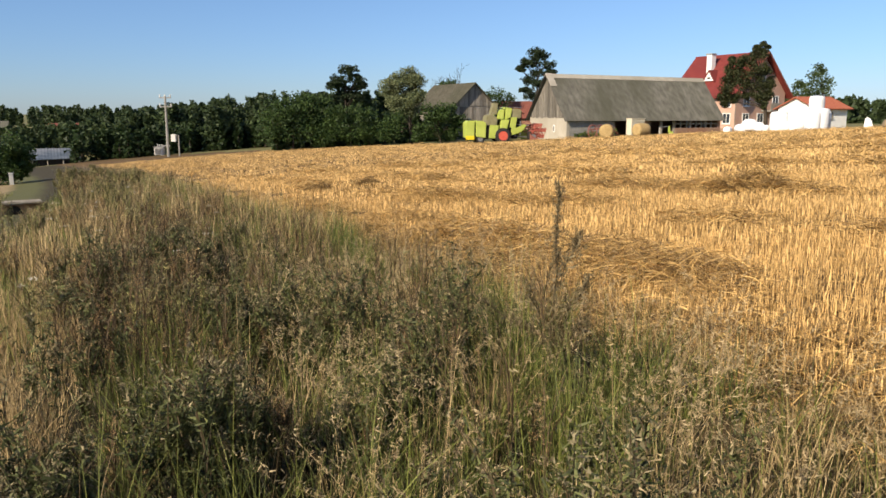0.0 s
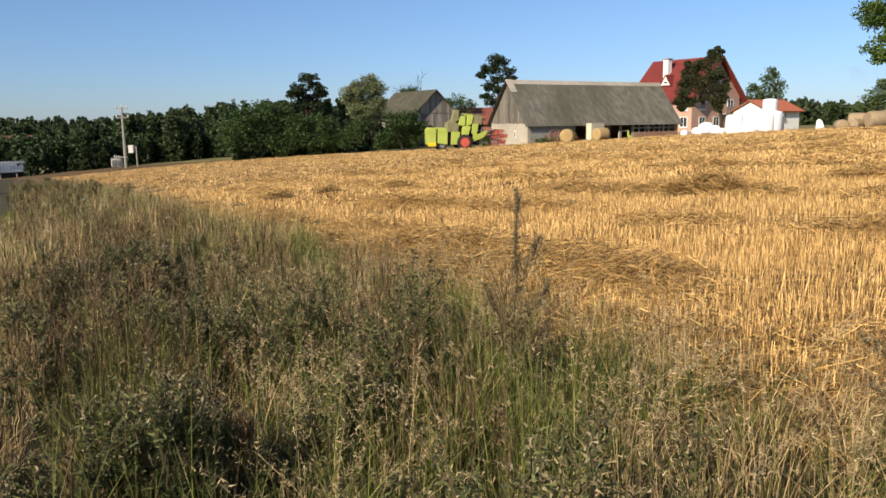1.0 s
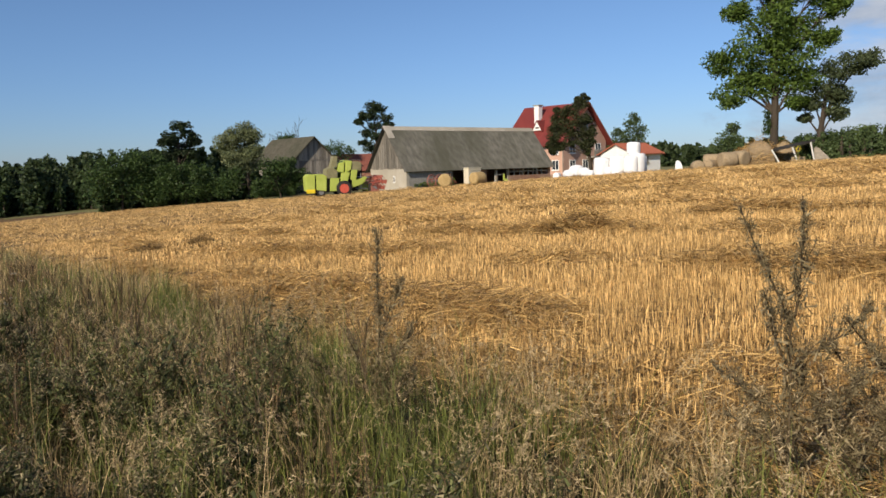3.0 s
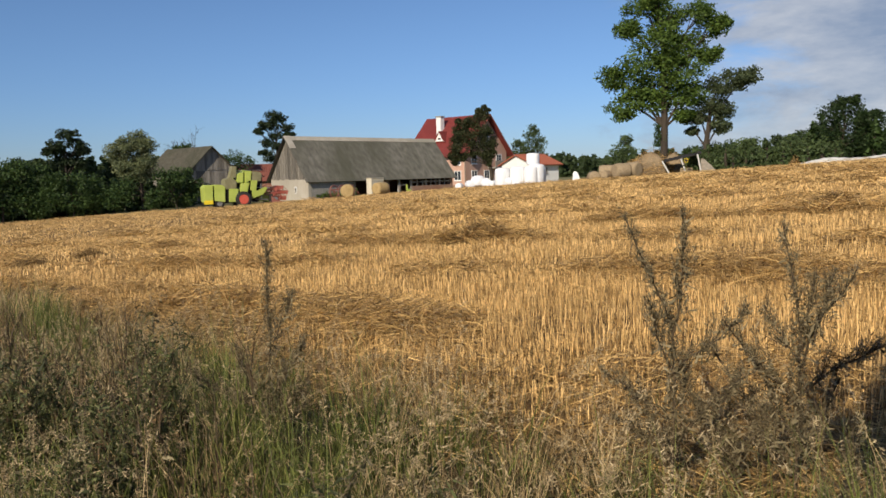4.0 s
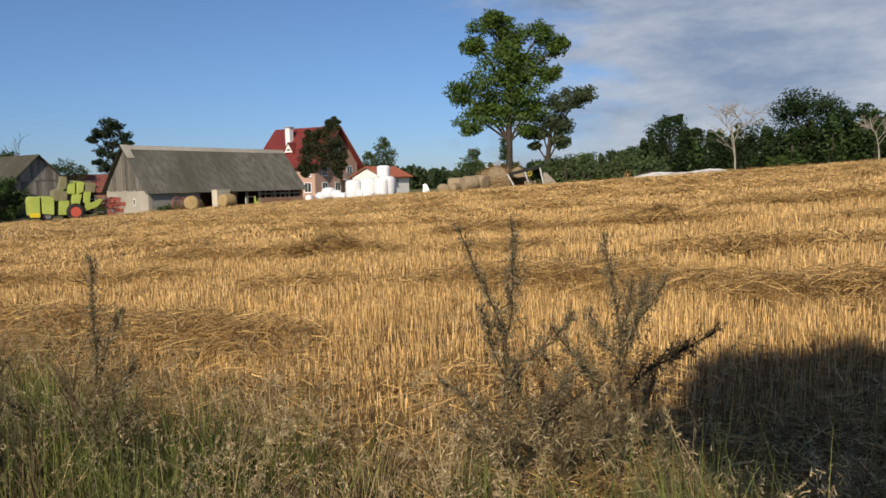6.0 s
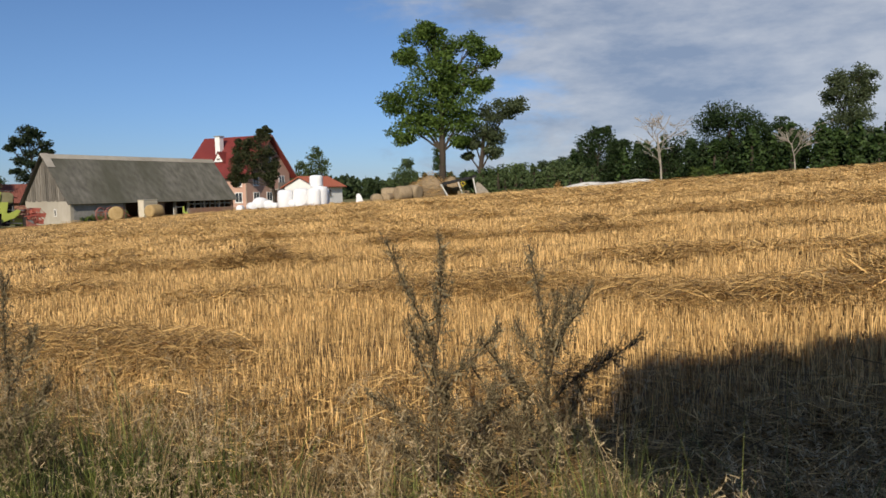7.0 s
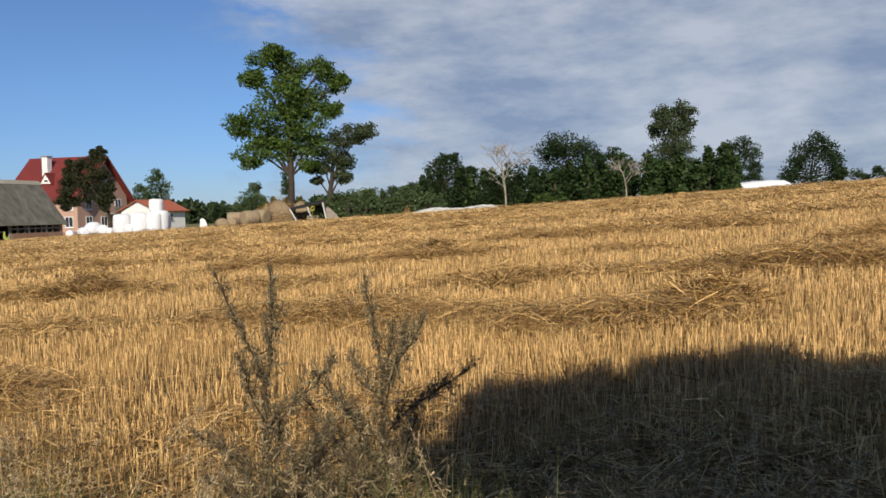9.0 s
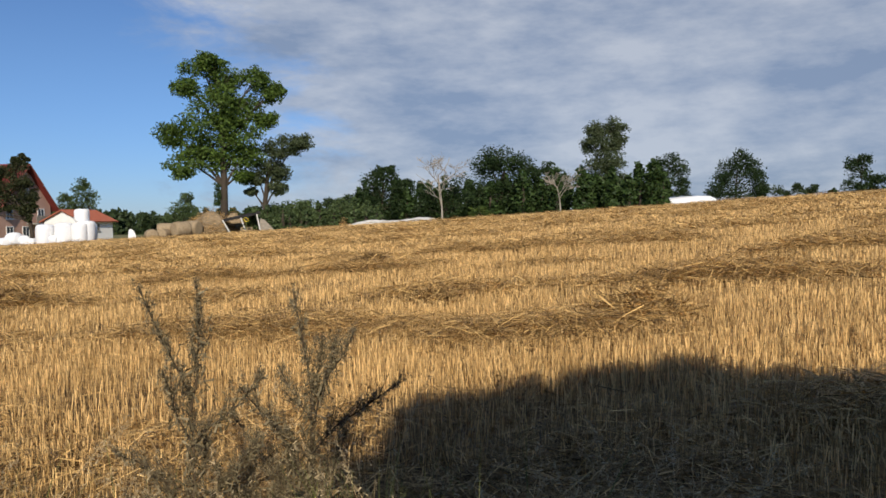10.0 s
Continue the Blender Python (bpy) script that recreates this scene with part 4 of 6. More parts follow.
def woodland(name, az0, az1, r0, r1, count, tops, label, leaf, size, n, seed, least=3.0):
    """Many trees of uneven height; tops: heights above the eye's level, by bearing."""
    rng = np.random.default_rng(seed)
    V, F, k = [], [], 0
    TV = []
    for _ in range(count):
        az, r = radians(rng.uniform(az0, az1)), rng.uniform(r0, r1)
        x, y = r * math.sin(az), r * math.cos(az)
        g = float(hill(x, y))
        e = np.interp(math.degrees(az), tops[0], tops[1])
        top = 1.5 + r * math.tan(radians(e + rng.uniform(-0.75, 0.12)))
        h = max(top - g, least * rng.uniform(0.7, 1.3))
        w = max(h * rng.uniform(0.16, 0.26), 0.45)
        bl = [(rng.uniform(-0.3, 0.3) * w, h * f, w * s, h * 0.17) for f, s in ((0.92, 0.34), (0.76, 0.72), (0.56, 1.0), (0.36, 1.05), (0.14, 1.1))]
        v, f = foliage(bl, rng, size * rng.uniform(0.8, 1.2), n)
        c, s = math.cos(-az), math.sin(-az)
        v = np.stack([v[:, 0] * c - v[:, 1] * s + x, v[:, 0] * s + v[:, 1] * c + y, v[:, 2] + g], 1)
        V.append(v)
        F.append(f + k)
        k += len(v)
        TV.append(tube(np.array([[x, y, g - 0.5], [x, y, g + h * 0.4], [x, y, g + h * 0.85]]), [0.18, 0.13, 0.04], 5))
    t = tagged(new(name), label, "woodland", kind="stuff")
    under(mesh_np("crowns", np.concatenate(V), np.concatenate(F), LEAF[leaf]), t)
    under(mesh_np("trunks", *joined(TV), M["barktree"]), t)


woodland("woodland", -20, 0, 109, 155, 190, ((-20, -16, -12, -8, -4, 0), (0.3, 0.75, 1.2, 1.25, 1.35, 1.2)), "mixed dark woodland along the far edge of the field", "far", 0.58, 130, 21)
woodland("woodland", -34, -17, 132, 250, 340, ((-31, -26, -22, -17), (-1.3, -0.9, 0.05, 0.4)), "dark woodland in the valley", "far", 0.85, 95, 22)
woodland("woodland", -34, -4, 420, 560, 400, ((-34, -28, -24, -16, -4), (0.3, 0.28, 0.35, 0.25, 0.4)), "distant wooded ridge", "far", 1.7, 48, 23)
woodland("woodland", 18, 56, 270, 380, 460, ((18, 28, 33, 56), (0.8, 0.8, 0.95, 0.95)), "distant woodland beyond the farm", "far", 1.9, 40, 24)
woodland("hedge_undergrowth", -25.5, -11, 109, 118, 100, ((-25, -11), (-2.0, -2.0)), "dark bushes along the foot of the wood", "hedge", 0.5, 50, 27)
woodland("hedge_undergrowth", -12, 1, 87, 100, 90, ((-12, 1), (-1.6, -1.2)), "dark bushes along the foot of the wood", "hedge", 0.45, 60, 28)
woodland("hedge_undergrowth", 36.5, 46, 61, 72, 95, ((36, 40, 44, 46), (-0.6, -0.5, -0.4, -0.2)), "olive-green tall weeds along the field's edge", "birch", 0.20, 110, 26, least=1.7)
woodland("hedge_undergrowth", 44, 66.5, 64, 78, 110, ((44, 48, 52, 55, 60, 62, 66), (0.1, 0.8, 1.3, 1.2, 1.1, 0.9, 0.3)), "dark hedge undergrowth along the field's edge", "dark", 0.33, 110, 25)


# ---- stubble and straw ----
M["oldbale"] = material("weathered_straw", (0.252, 0.185, 0.109), (0.403, 0.311, 0.193), 0.95, 10, 0.8, c3=(0.202, 0.151, 0.084), big=0.6)
ROW = np.array([-0.46, 0.888])       # the way the drill and the combine went
ACROSS = np.array([0.888, 0.46])


def land(x, y):
    r = np.hypot(x, y)
    return hill(x, y) + rough(x, y) * np.clip(40 / (r + 1), 0, 1)


def swath(x, y):
    """How much loose straw lies at a place, 0 to 1: long bands that wander and break up."""
    u = x * ACROSS[0] + y * ACROSS[1]
    v = x * ROW[0] + y * ROW[1]
    w = u + 0.35 * np.sin(v * 0.31 + u * 0.2) + 0.2 * np.sin(v * 0.83 + 1.1 * u)
    band = np.abs(((w - 7.75) / 2.75 + 0.5) % 1 - 0.5) * 2.75
    patch = 0.55 + 0.45 * np.sin(v * 0.55 + 2.3 * np.floor((w - 7.75) / 2.75 + 0.5)) + 0.35 * np.sin(v * 1.7 + u)
    return np.clip(1.25 - band / 0.55, 0, 1) * np.clip(patch, 0, 1)


def scatter(n, r0, r1, a0, a1, rng):
    r, a = np.sqrt(rng.uniform(r0 * r0, r1 * r1, n)), np.radians(rng.uniform(a0, a1, n))
    return r * np.sin(a), r * np.cos(a)


def stubble():
    rng = np.random.default_rng(3)
    t = tagged(new("stubble"), "golden cut wheat stubble standing in drill rows", "stubble", kind="stuff")
    for r0, r1, n, w, h in ((2.2, 9, 105000, 0.0048, 0.17), (9, 18, 150000, 0.0066, 0.16), (18, 36, 210000, 0.0125, 0.15), (36, 90, 270000, 0.020, 0.14)):
        x, y = scatter(n, r0, r1, -24, 96, rng)
        u, v = x * ACROSS[0] + y * ACROSS[1], x * ROW[0] + y * ROW[1]
        u = np.round(u / 0.125) * 0.125 + rng.normal(0, 0.02, n)
        # stalks stand in small tillered bunches along the row
        v = np.where(rng.uniform(size=n) < 0.6, np.round(v / 0.07) * 0.07 + rng.normal(0, 0.012, n), v)
        x, y = u * ACROSS[0] + v * ROW[0], u * ACROSS[1] + v * ROW[1]
        off = x - edge_x(y)
        keep = in_field(x, y) & (off > 1.5 + 0.45 * np.sin(y * 0.9) + 0.3 * np.sin(2.3 * y + x) + rng.normal(0, 0.18, n))
        gap = np.sin(x * 0.9 + 1.7 * np.sin(y * 0.7)) * np.sin(y * 1.1 + x * 0.4)
        keep &= rng.uniform(size=n) > 0.45 * (gap > 0.55)
        x, y = x[keep], y[keep]
        m = len(x)
        base = np.stack([x, y, land(x, y) - 0.02], 1)
        hh, ww = h * rng.uniform(0.7, 1.25, m), w * rng.uniform(0.7, 1.3, m)
        if r0 < 18:
            V, F = blades(base, hh, ww, rng.uniform(0, np.pi, m), rng.uniform(0, 2 * np.pi, m), np.abs(rng.normal(0, 0.16, m)), 1, 0.85)
        else:
            a = rng.uniform(0, np.pi, m)
            side = np.stack([np.cos(a), np.sin(a), np.zeros(m)], 1) * ww[:, None] * 0.7
            top = base + np.stack([rng.normal(0, 0.14, m) * hh, rng.normal(0, 0.14, m) * hh, hh], 1)
            V, F = np.stack([base, top - side, top + side], 1).reshape(-1, 3), np.arange(3 * m).reshape(-1, 3)
        under(mesh_np("stalks", V, F, M["stubble"]), t)


def lying(x, y, z, length, w, rng, tilt=0.25, turn=None, bowed=True):
    n = len(x)
    a = rng.uniform(0, 2 * np.pi, n) if turn is None else turn
    d = np.stack([np.sin(a), np.cos(a), rng.normal(0, tilt, n)], 1) * length[:, None] * 0.5
    s = np.stack([np.cos(a), -np.sin(a), rng.normal(0, 0.5, n)], 1) * w[:, None] * 0.5
    c = np.stack([x, y, z], 1)
    if not bowed:
        V = np.stack([c - d - s, c - d + s, c + d + s, c + d - s], 1)
        return V.reshape(-1, 3), np.arange(4 * n).reshape(-1, 4)
    bow = np.array([0, 0, 1.0]) * (length * rng.uniform(0, 0.10, n))[:, None]
    V = np.stack([c - d - s, c - d + s, c + s + bow, c - s + bow, c + d + s, c + d - s], 1)
    F = (np.arange(n) * 6)[:, None, None] + np.array([[0, 1, 2, 3], [3, 2, 4, 5]])[None]
    return V.reshape(-1, 3), F.reshape(-1, 4)


def loose_straw():
    rng = np.random.default_rng(4)
    t = tagged(new("straw_swaths"), "long bands of loose threshed straw lying on the stubble", "straw", kind="stuff")
    for r0, r1, n, w, ln, hz in ((2.5, 9, 150000, 0.0048, 0.26, 1.1), (9, 18, 300000, 0.0068, 0.32, 1.15), (18, 36, 300000, 0.012, 0.40, 1.1), (36, 88, 260000, 0.018, 0.5, 0.9)):
        x, y = scatter(n, r0, r1, -22, 95, rng)
        s = swath(x, y)
        keep = in_field(x, y) & (rng.uniform(size=n) < s * 0.95 + 0.07)
        x, y, s = x[keep], y[keep], s[keep]
        m = len(x)
        z = land(x, y) + 0.03 + hz * (rng.uniform(0.0, 1.0, m) * (0.05 + 0.19 * s) + 0.03 * s)
        V, F = lying(x, y, z, ln * rng.uniform(0.4, 1.3, m), w * rng.uniform(0.7, 1.3, m), rng, 0.25 if r0 < 30 else 0.08, bowed=r0 < 8)
        k = rng.uniform(size=m) < (0.30 if r0 < 9 else 0.22 if r0 < 18 else 0.13)
        F = F.reshape(m, -1, 4)
        under(mesh_np("loose_straw", V, F[~k].reshape(-1, 4), M["straw"]), t)
        under(mesh_np("weathered_straw", V, F[k].reshape(-1, 4), M["strawdark"]), t, "darker weathered straw")


def trampled_straw():
    """Flattened, half-rotted straw along the edge of the stubble."""
    rng = np.random.default_rng(14)
    t = tagged(new("trampled_straw"), "flattened brown straw between verge and stubble", "straw", kind="stuff")
    n = 110000
    y = -2.5 + 17 * rng.uniform(0, 1, n) ** 1.3
    near = np.clip((3.2 - y) / 2.0, 0, 1)
    off = 1.15 + 0.75 * near + rng.normal(0, 1, n) * (0.6 + 0.25 * near)
    x = edge_x(y) + off
    keep = (off > 0.4) & (off < 2.6 + 1.0 * near) & (rng.uniform(size=n) < 0.35 + 0.65 * (np.sin(1.9 * x + 1.1) * np.sin(1.4 * y) > -0.3))
    x, y = x[keep], y[keep]
    m = len(x)
    z = land(x, y) + 0.01 + np.abs(rng.normal(0, 0.055, m)) * (1 + 0.5 * np.sin(2.7 * x) * np.sin(2.2 * y))
    V, F = lying(x, y, z, rng.uniform(0.07, 0.28, m), rng.uniform(0.0028, 0.0055, m), rng, 0.25, bowed=False)
    F = F.reshape(m, -1, 4)
    k = rng.uniform(size=m) < 0.74
    under(mesh_np("loose_straw", V, F[~k].reshape(-1, 4), M["straw"]), t)
    under(mesh_np("weathered_straw", V, F[k].reshape(-1, 4), M["strawdark"]), t, "darker weathered straw")


def straw_heap(x, y, w, d, h, n, label, dark=0.5, seed=1):
    rng = np.random.default_rng(seed)
    g = float(land(np.array(x), np.array(y)))
    t = thing("straw_heap", Matrix.Translation((x, y, g)) @ Matrix.Rotation(-math.atan2(x, y), 4, "Z"), label, "straw heap", "straw heaps")
    q = np.sqrt(rng.uniform(0, 1, n))
    a = rng.uniform(0, 2 * np.pi, n)
    px, py = q * np.cos(a) * w, q * np.sin(a) * d
    pz = h * (1 - q ** (2.4 if w > 1 else 1.6)) * (0.8 + 0.3 * np.sin(px * 4 / w + 1) * np.cos(py * 5 / d)) * rng.uniform(0.55, 1.05, n) + 0.06
    V, F = lying(px, py, pz, rng.uniform(0.12, 0.42, n) * (1 + 0.1 * w), rng.uniform(0.004, 0.008, n) * (1 + 0.35 * w), rng, 0.35 if w < 1 else 0.2)
    F = F.reshape(n, 2, 4)
    k = rng.uniform(size=n) < dark
    if w > 1:
        gx, gy = np.meshgrid(np.linspace(-1, 1, 25), np.linspace(-1, 1, 25))
        gr = np.minimum(1, np.hypot(gx, gy))
        gz = h * 0.92 * (1 - gr ** 2.4) * (0.85 + 0.25 * np.sin(gx * 4 + 1) * np.cos(gy * 5)) - 0.1
        i, j = np.meshgrid(np.arange(24), np.arange(24), indexing="ij")
        GF = np.stack([i * 25 + j, i * 25 + j + 1, (i + 1) * 25 + j + 1, (i + 1) * 25 + j], -1).reshape(-1, 4)
        under(mesh_np("mound", np.stack([gx * w, gy * d, gz], -1), GF, M["oldbale"], True), t)
    under(mesh_np("loose_straw", V, F[~k].reshape(-1, 4), M["straw"]), t)
    under(mesh_np("weathered_straw", V, F[k].reshape(-1, 4), M["strawdark"]), t)


stubble()
loose_straw()
trampled_straw()
straw_heap(5.45, 13.5, 0.80, 0.7, 0.34, 3800, "brown heap of raked straw on the stubble", 0.6, 1)
straw_heap(11.4, 11.2, 0.45, 0.4, 0.20, 1200, "small dark clump of straw on the stubble", 0.85, 2)
straw_heap(-3.6, 22.5, 0.55, 0.5, 0.30, 900, "small dark clump of straw on the stubble", 0.85, 3)
straw_heap(-2.2, 22.8, 0.40, 0.4, 0.25, 700, "small dark clump of straw on the stubble", 0.85, 4)
straw_heap(7.6, 6.2, 0.35, 0.5, 0.18, 1500, "loose straw clump on the stubble", 0.4, 5)
straw_heap(7.4, 3.4, 0.55, 0.6, 0.22, 2600, "loose straw clump on the stubble", 0.35, 6)


M["plume"] = material("pale_grass_plume", (0.30, 0.22, 0.11), (0.56, 0.44, 0.26), 0.7, 3, island=0.25, glow=0.25)
M["darkleaf"] = material("dark_mugwort_leaf", (0.030, 0.042, 0.013), (0.115, 0.125, 0.045), 0.65, 3, island=0.35, glow=0.08)
M["budtip"] = material("grey_flower_buds", (0.12, 0.10, 0.05), (0.30, 0.255, 0.15), 0.8, 3, island=0.3, glow=0.1)
M["petal"] = material("creamy_petal", (0.50, 0.47, 0.38), (0.62, 0.59, 0.50), 0.8, 3)


# ---- verge ----
def verge_points(n, rng, lo, hi, y0, y1, power=1.6):
    """Foot points in the strip between lane and field, denser close by."""
    y = y0 + (y1 - y0) * rng.uniform(0, 1, n) ** power
    x = edge_x(y) + rng.uniform(lo, hi, n)
    return x, y


def patches(x, y, k):
    """Uneven growth, about 0 to 1, in clumps of half a metre to two metres."""
    v = np.sin(1.7 * x + 2.1 * np.sin(0.9 * y + k) + k) * np.sin(1.3 * y - 0.8 * x + 1.7 * k) + 0.7 * np.sin(3.9 * x + 1.3 * np.sin(2.7 * y) + 2 * k) * np.sin(3.3 * y + 1.1 * x + k)
    return np.clip(0.5 + 0.5 * v, 0, 1)


def verge_grass():
    rng = np.random.default_rng(8)
    t = tagged(new("verge_grass"), "tall mixed dry and green grass on the field's verge", "grass", kind="stuff")
    sets = (("dry_blades", "drygrass", 15000, -3.9, 0.7, 0.9, 12, 0.46, 0.0046, 0.5), ("green_blades", "greengrass", 38000, -2.8, 0.4, 0.9, 11, 0.54, 0.0055, 0.38),
            ("far_dry_blades", "drygrass", 20000, -4.4, 0.6, 9, 60, 0.6, 0.012, 0.3), ("far_green_blades", "greengrass", 16000, -4.0, 0.3, 10, 60, 0.5, 0.016, 0.3),
            ("lane_blades", "drygrass", 9000, -5.6, -3.6, 1.5, 26, 0.30, 0.009, 0.5), ("lane_side_green_blades", "greengrass", 12000, -12.0, -7.4, 4, 40, 0.16, 0.014, 0.5), ("tall_lane_blades", "drygrass", 14000, -5.0, -3.0, 2.2, 8.0, 0.40, 0.005, 0.4),
            # low dark blades stand in for the shade between taller plants
            ("under_blades", "shadegrass", 26000, -3.2, 0.6, 0.9, 12, 0.24, 0.010, 0.6),
            ("wide_green_blades", "greengrass", 9000, -5.2, -3.0, 5.5, 30, 0.45, 0.012, 0.4))
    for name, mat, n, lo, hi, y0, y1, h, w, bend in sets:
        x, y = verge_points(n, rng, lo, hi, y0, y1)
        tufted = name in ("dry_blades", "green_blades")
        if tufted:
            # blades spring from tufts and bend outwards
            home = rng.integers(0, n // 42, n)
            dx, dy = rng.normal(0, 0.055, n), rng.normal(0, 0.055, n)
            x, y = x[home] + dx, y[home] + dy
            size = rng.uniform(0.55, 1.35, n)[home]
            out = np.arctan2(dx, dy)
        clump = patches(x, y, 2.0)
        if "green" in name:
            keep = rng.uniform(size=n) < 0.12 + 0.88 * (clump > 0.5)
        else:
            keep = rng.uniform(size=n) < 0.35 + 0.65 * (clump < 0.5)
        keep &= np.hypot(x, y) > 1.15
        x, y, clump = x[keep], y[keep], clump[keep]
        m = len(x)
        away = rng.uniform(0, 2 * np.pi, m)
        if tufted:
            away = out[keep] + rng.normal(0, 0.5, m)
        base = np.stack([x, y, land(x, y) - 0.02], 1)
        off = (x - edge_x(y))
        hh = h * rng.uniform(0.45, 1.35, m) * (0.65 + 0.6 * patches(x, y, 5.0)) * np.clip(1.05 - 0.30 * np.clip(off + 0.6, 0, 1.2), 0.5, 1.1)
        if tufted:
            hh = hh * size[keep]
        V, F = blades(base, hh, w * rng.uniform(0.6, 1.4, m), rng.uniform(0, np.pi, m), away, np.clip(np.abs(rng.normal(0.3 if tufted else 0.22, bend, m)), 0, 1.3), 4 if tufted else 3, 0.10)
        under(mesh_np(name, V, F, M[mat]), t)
    # arching stems in bunches, each ending in a drooping plume of seed
    n = 1150
    x, y = verge_points(n, rng, -1.9, 0.9, 0.8, 8, 1.25)
    home = rng.integers(0, n // 12, n)
    x, y = x[home] + rng.normal(0, 0.12, n), y[home] + rng.normal(0, 0.12, n)
    keep = np.hypot(x, y) > 1.3
    x, y = x[keep], y[keep]
    n = len(x)
    h = rng.uniform(0.30, 0.78, n)
    az, lean = rng.uniform(0, 2 * np.pi, n), np.clip(np.abs(rng.normal(0.45, 0.35, n)), 0, 1.3)
    base = np.stack([x, y, land(x, y)], 1)
    d = np.stack([np.sin(az), np.cos(az), np.zeros(n)], 1)
    V, F = blades(base, h, 0.0028, rng.uniform(0, np.pi, n), az, lean, 5, 0.5)
    under(mesh_np("grass_stems", V, F, M["drygrass"]), t)
    k = 46
    u = rng.uniform(0.70, 1.10, (n, k, 1))
    L3, H3 = lean[:, None, None], h[:, None, None]
    q = base[:, None, :] + np.array([0, 0, 1.0]) * H3 * u * (1 - 0.35 * L3 * u) + d[:, None, :] * H3 * L3 * u * u + rng.normal(0, 0.009, (n, k, 3)) * (1.25 - np.abs(u - 0.88) * 3)
    under(mesh_np("seed_heads", *leaves(q.reshape(-1, 3), rng.uniform(0.012, 0.028, n * k), rng, wide=0.2), M["plume"]), t)


def white_flowers():
    """Flat white flower heads on thin stems among the weeds by the lane."""
    rng = np.random.default_rng(19)
    t = tagged(new("white_flowers"), "small flat white flower heads among the weeds", "flowers", kind="stuff")
    n = 45
    y = rng.uniform(3.5, 15, n)
    x = edge_x(y) + rng.uniform(-5.2, -1.6, n)
    h = rng.uniform(0.6, 1.05, n)
    base = np.stack([x, y, land(x, y)], 1)
    V, F = blades(base, h, 0.004, rng.uniform(0, np.pi, n), rng.uniform(0, 6.28, n), np.full(n, 0.02), 2, 0.6)
    under(mesh_np("flower_stems", V, F, M["greengrass"]), t)
    k = 26
    q = np.repeat(base + np.array([0, 0, 1.0]) * h[:, None], k, 0) + rng.normal(0, 1, (n * k, 3)) * np.array([0.022, 0.022, 0.004])
    under(mesh_np("flower_heads", *leaves(q, rng.uniform(0.006, 0.012, n * k), rng, flat=0.8, wide=0.9), M["petal"]), t)


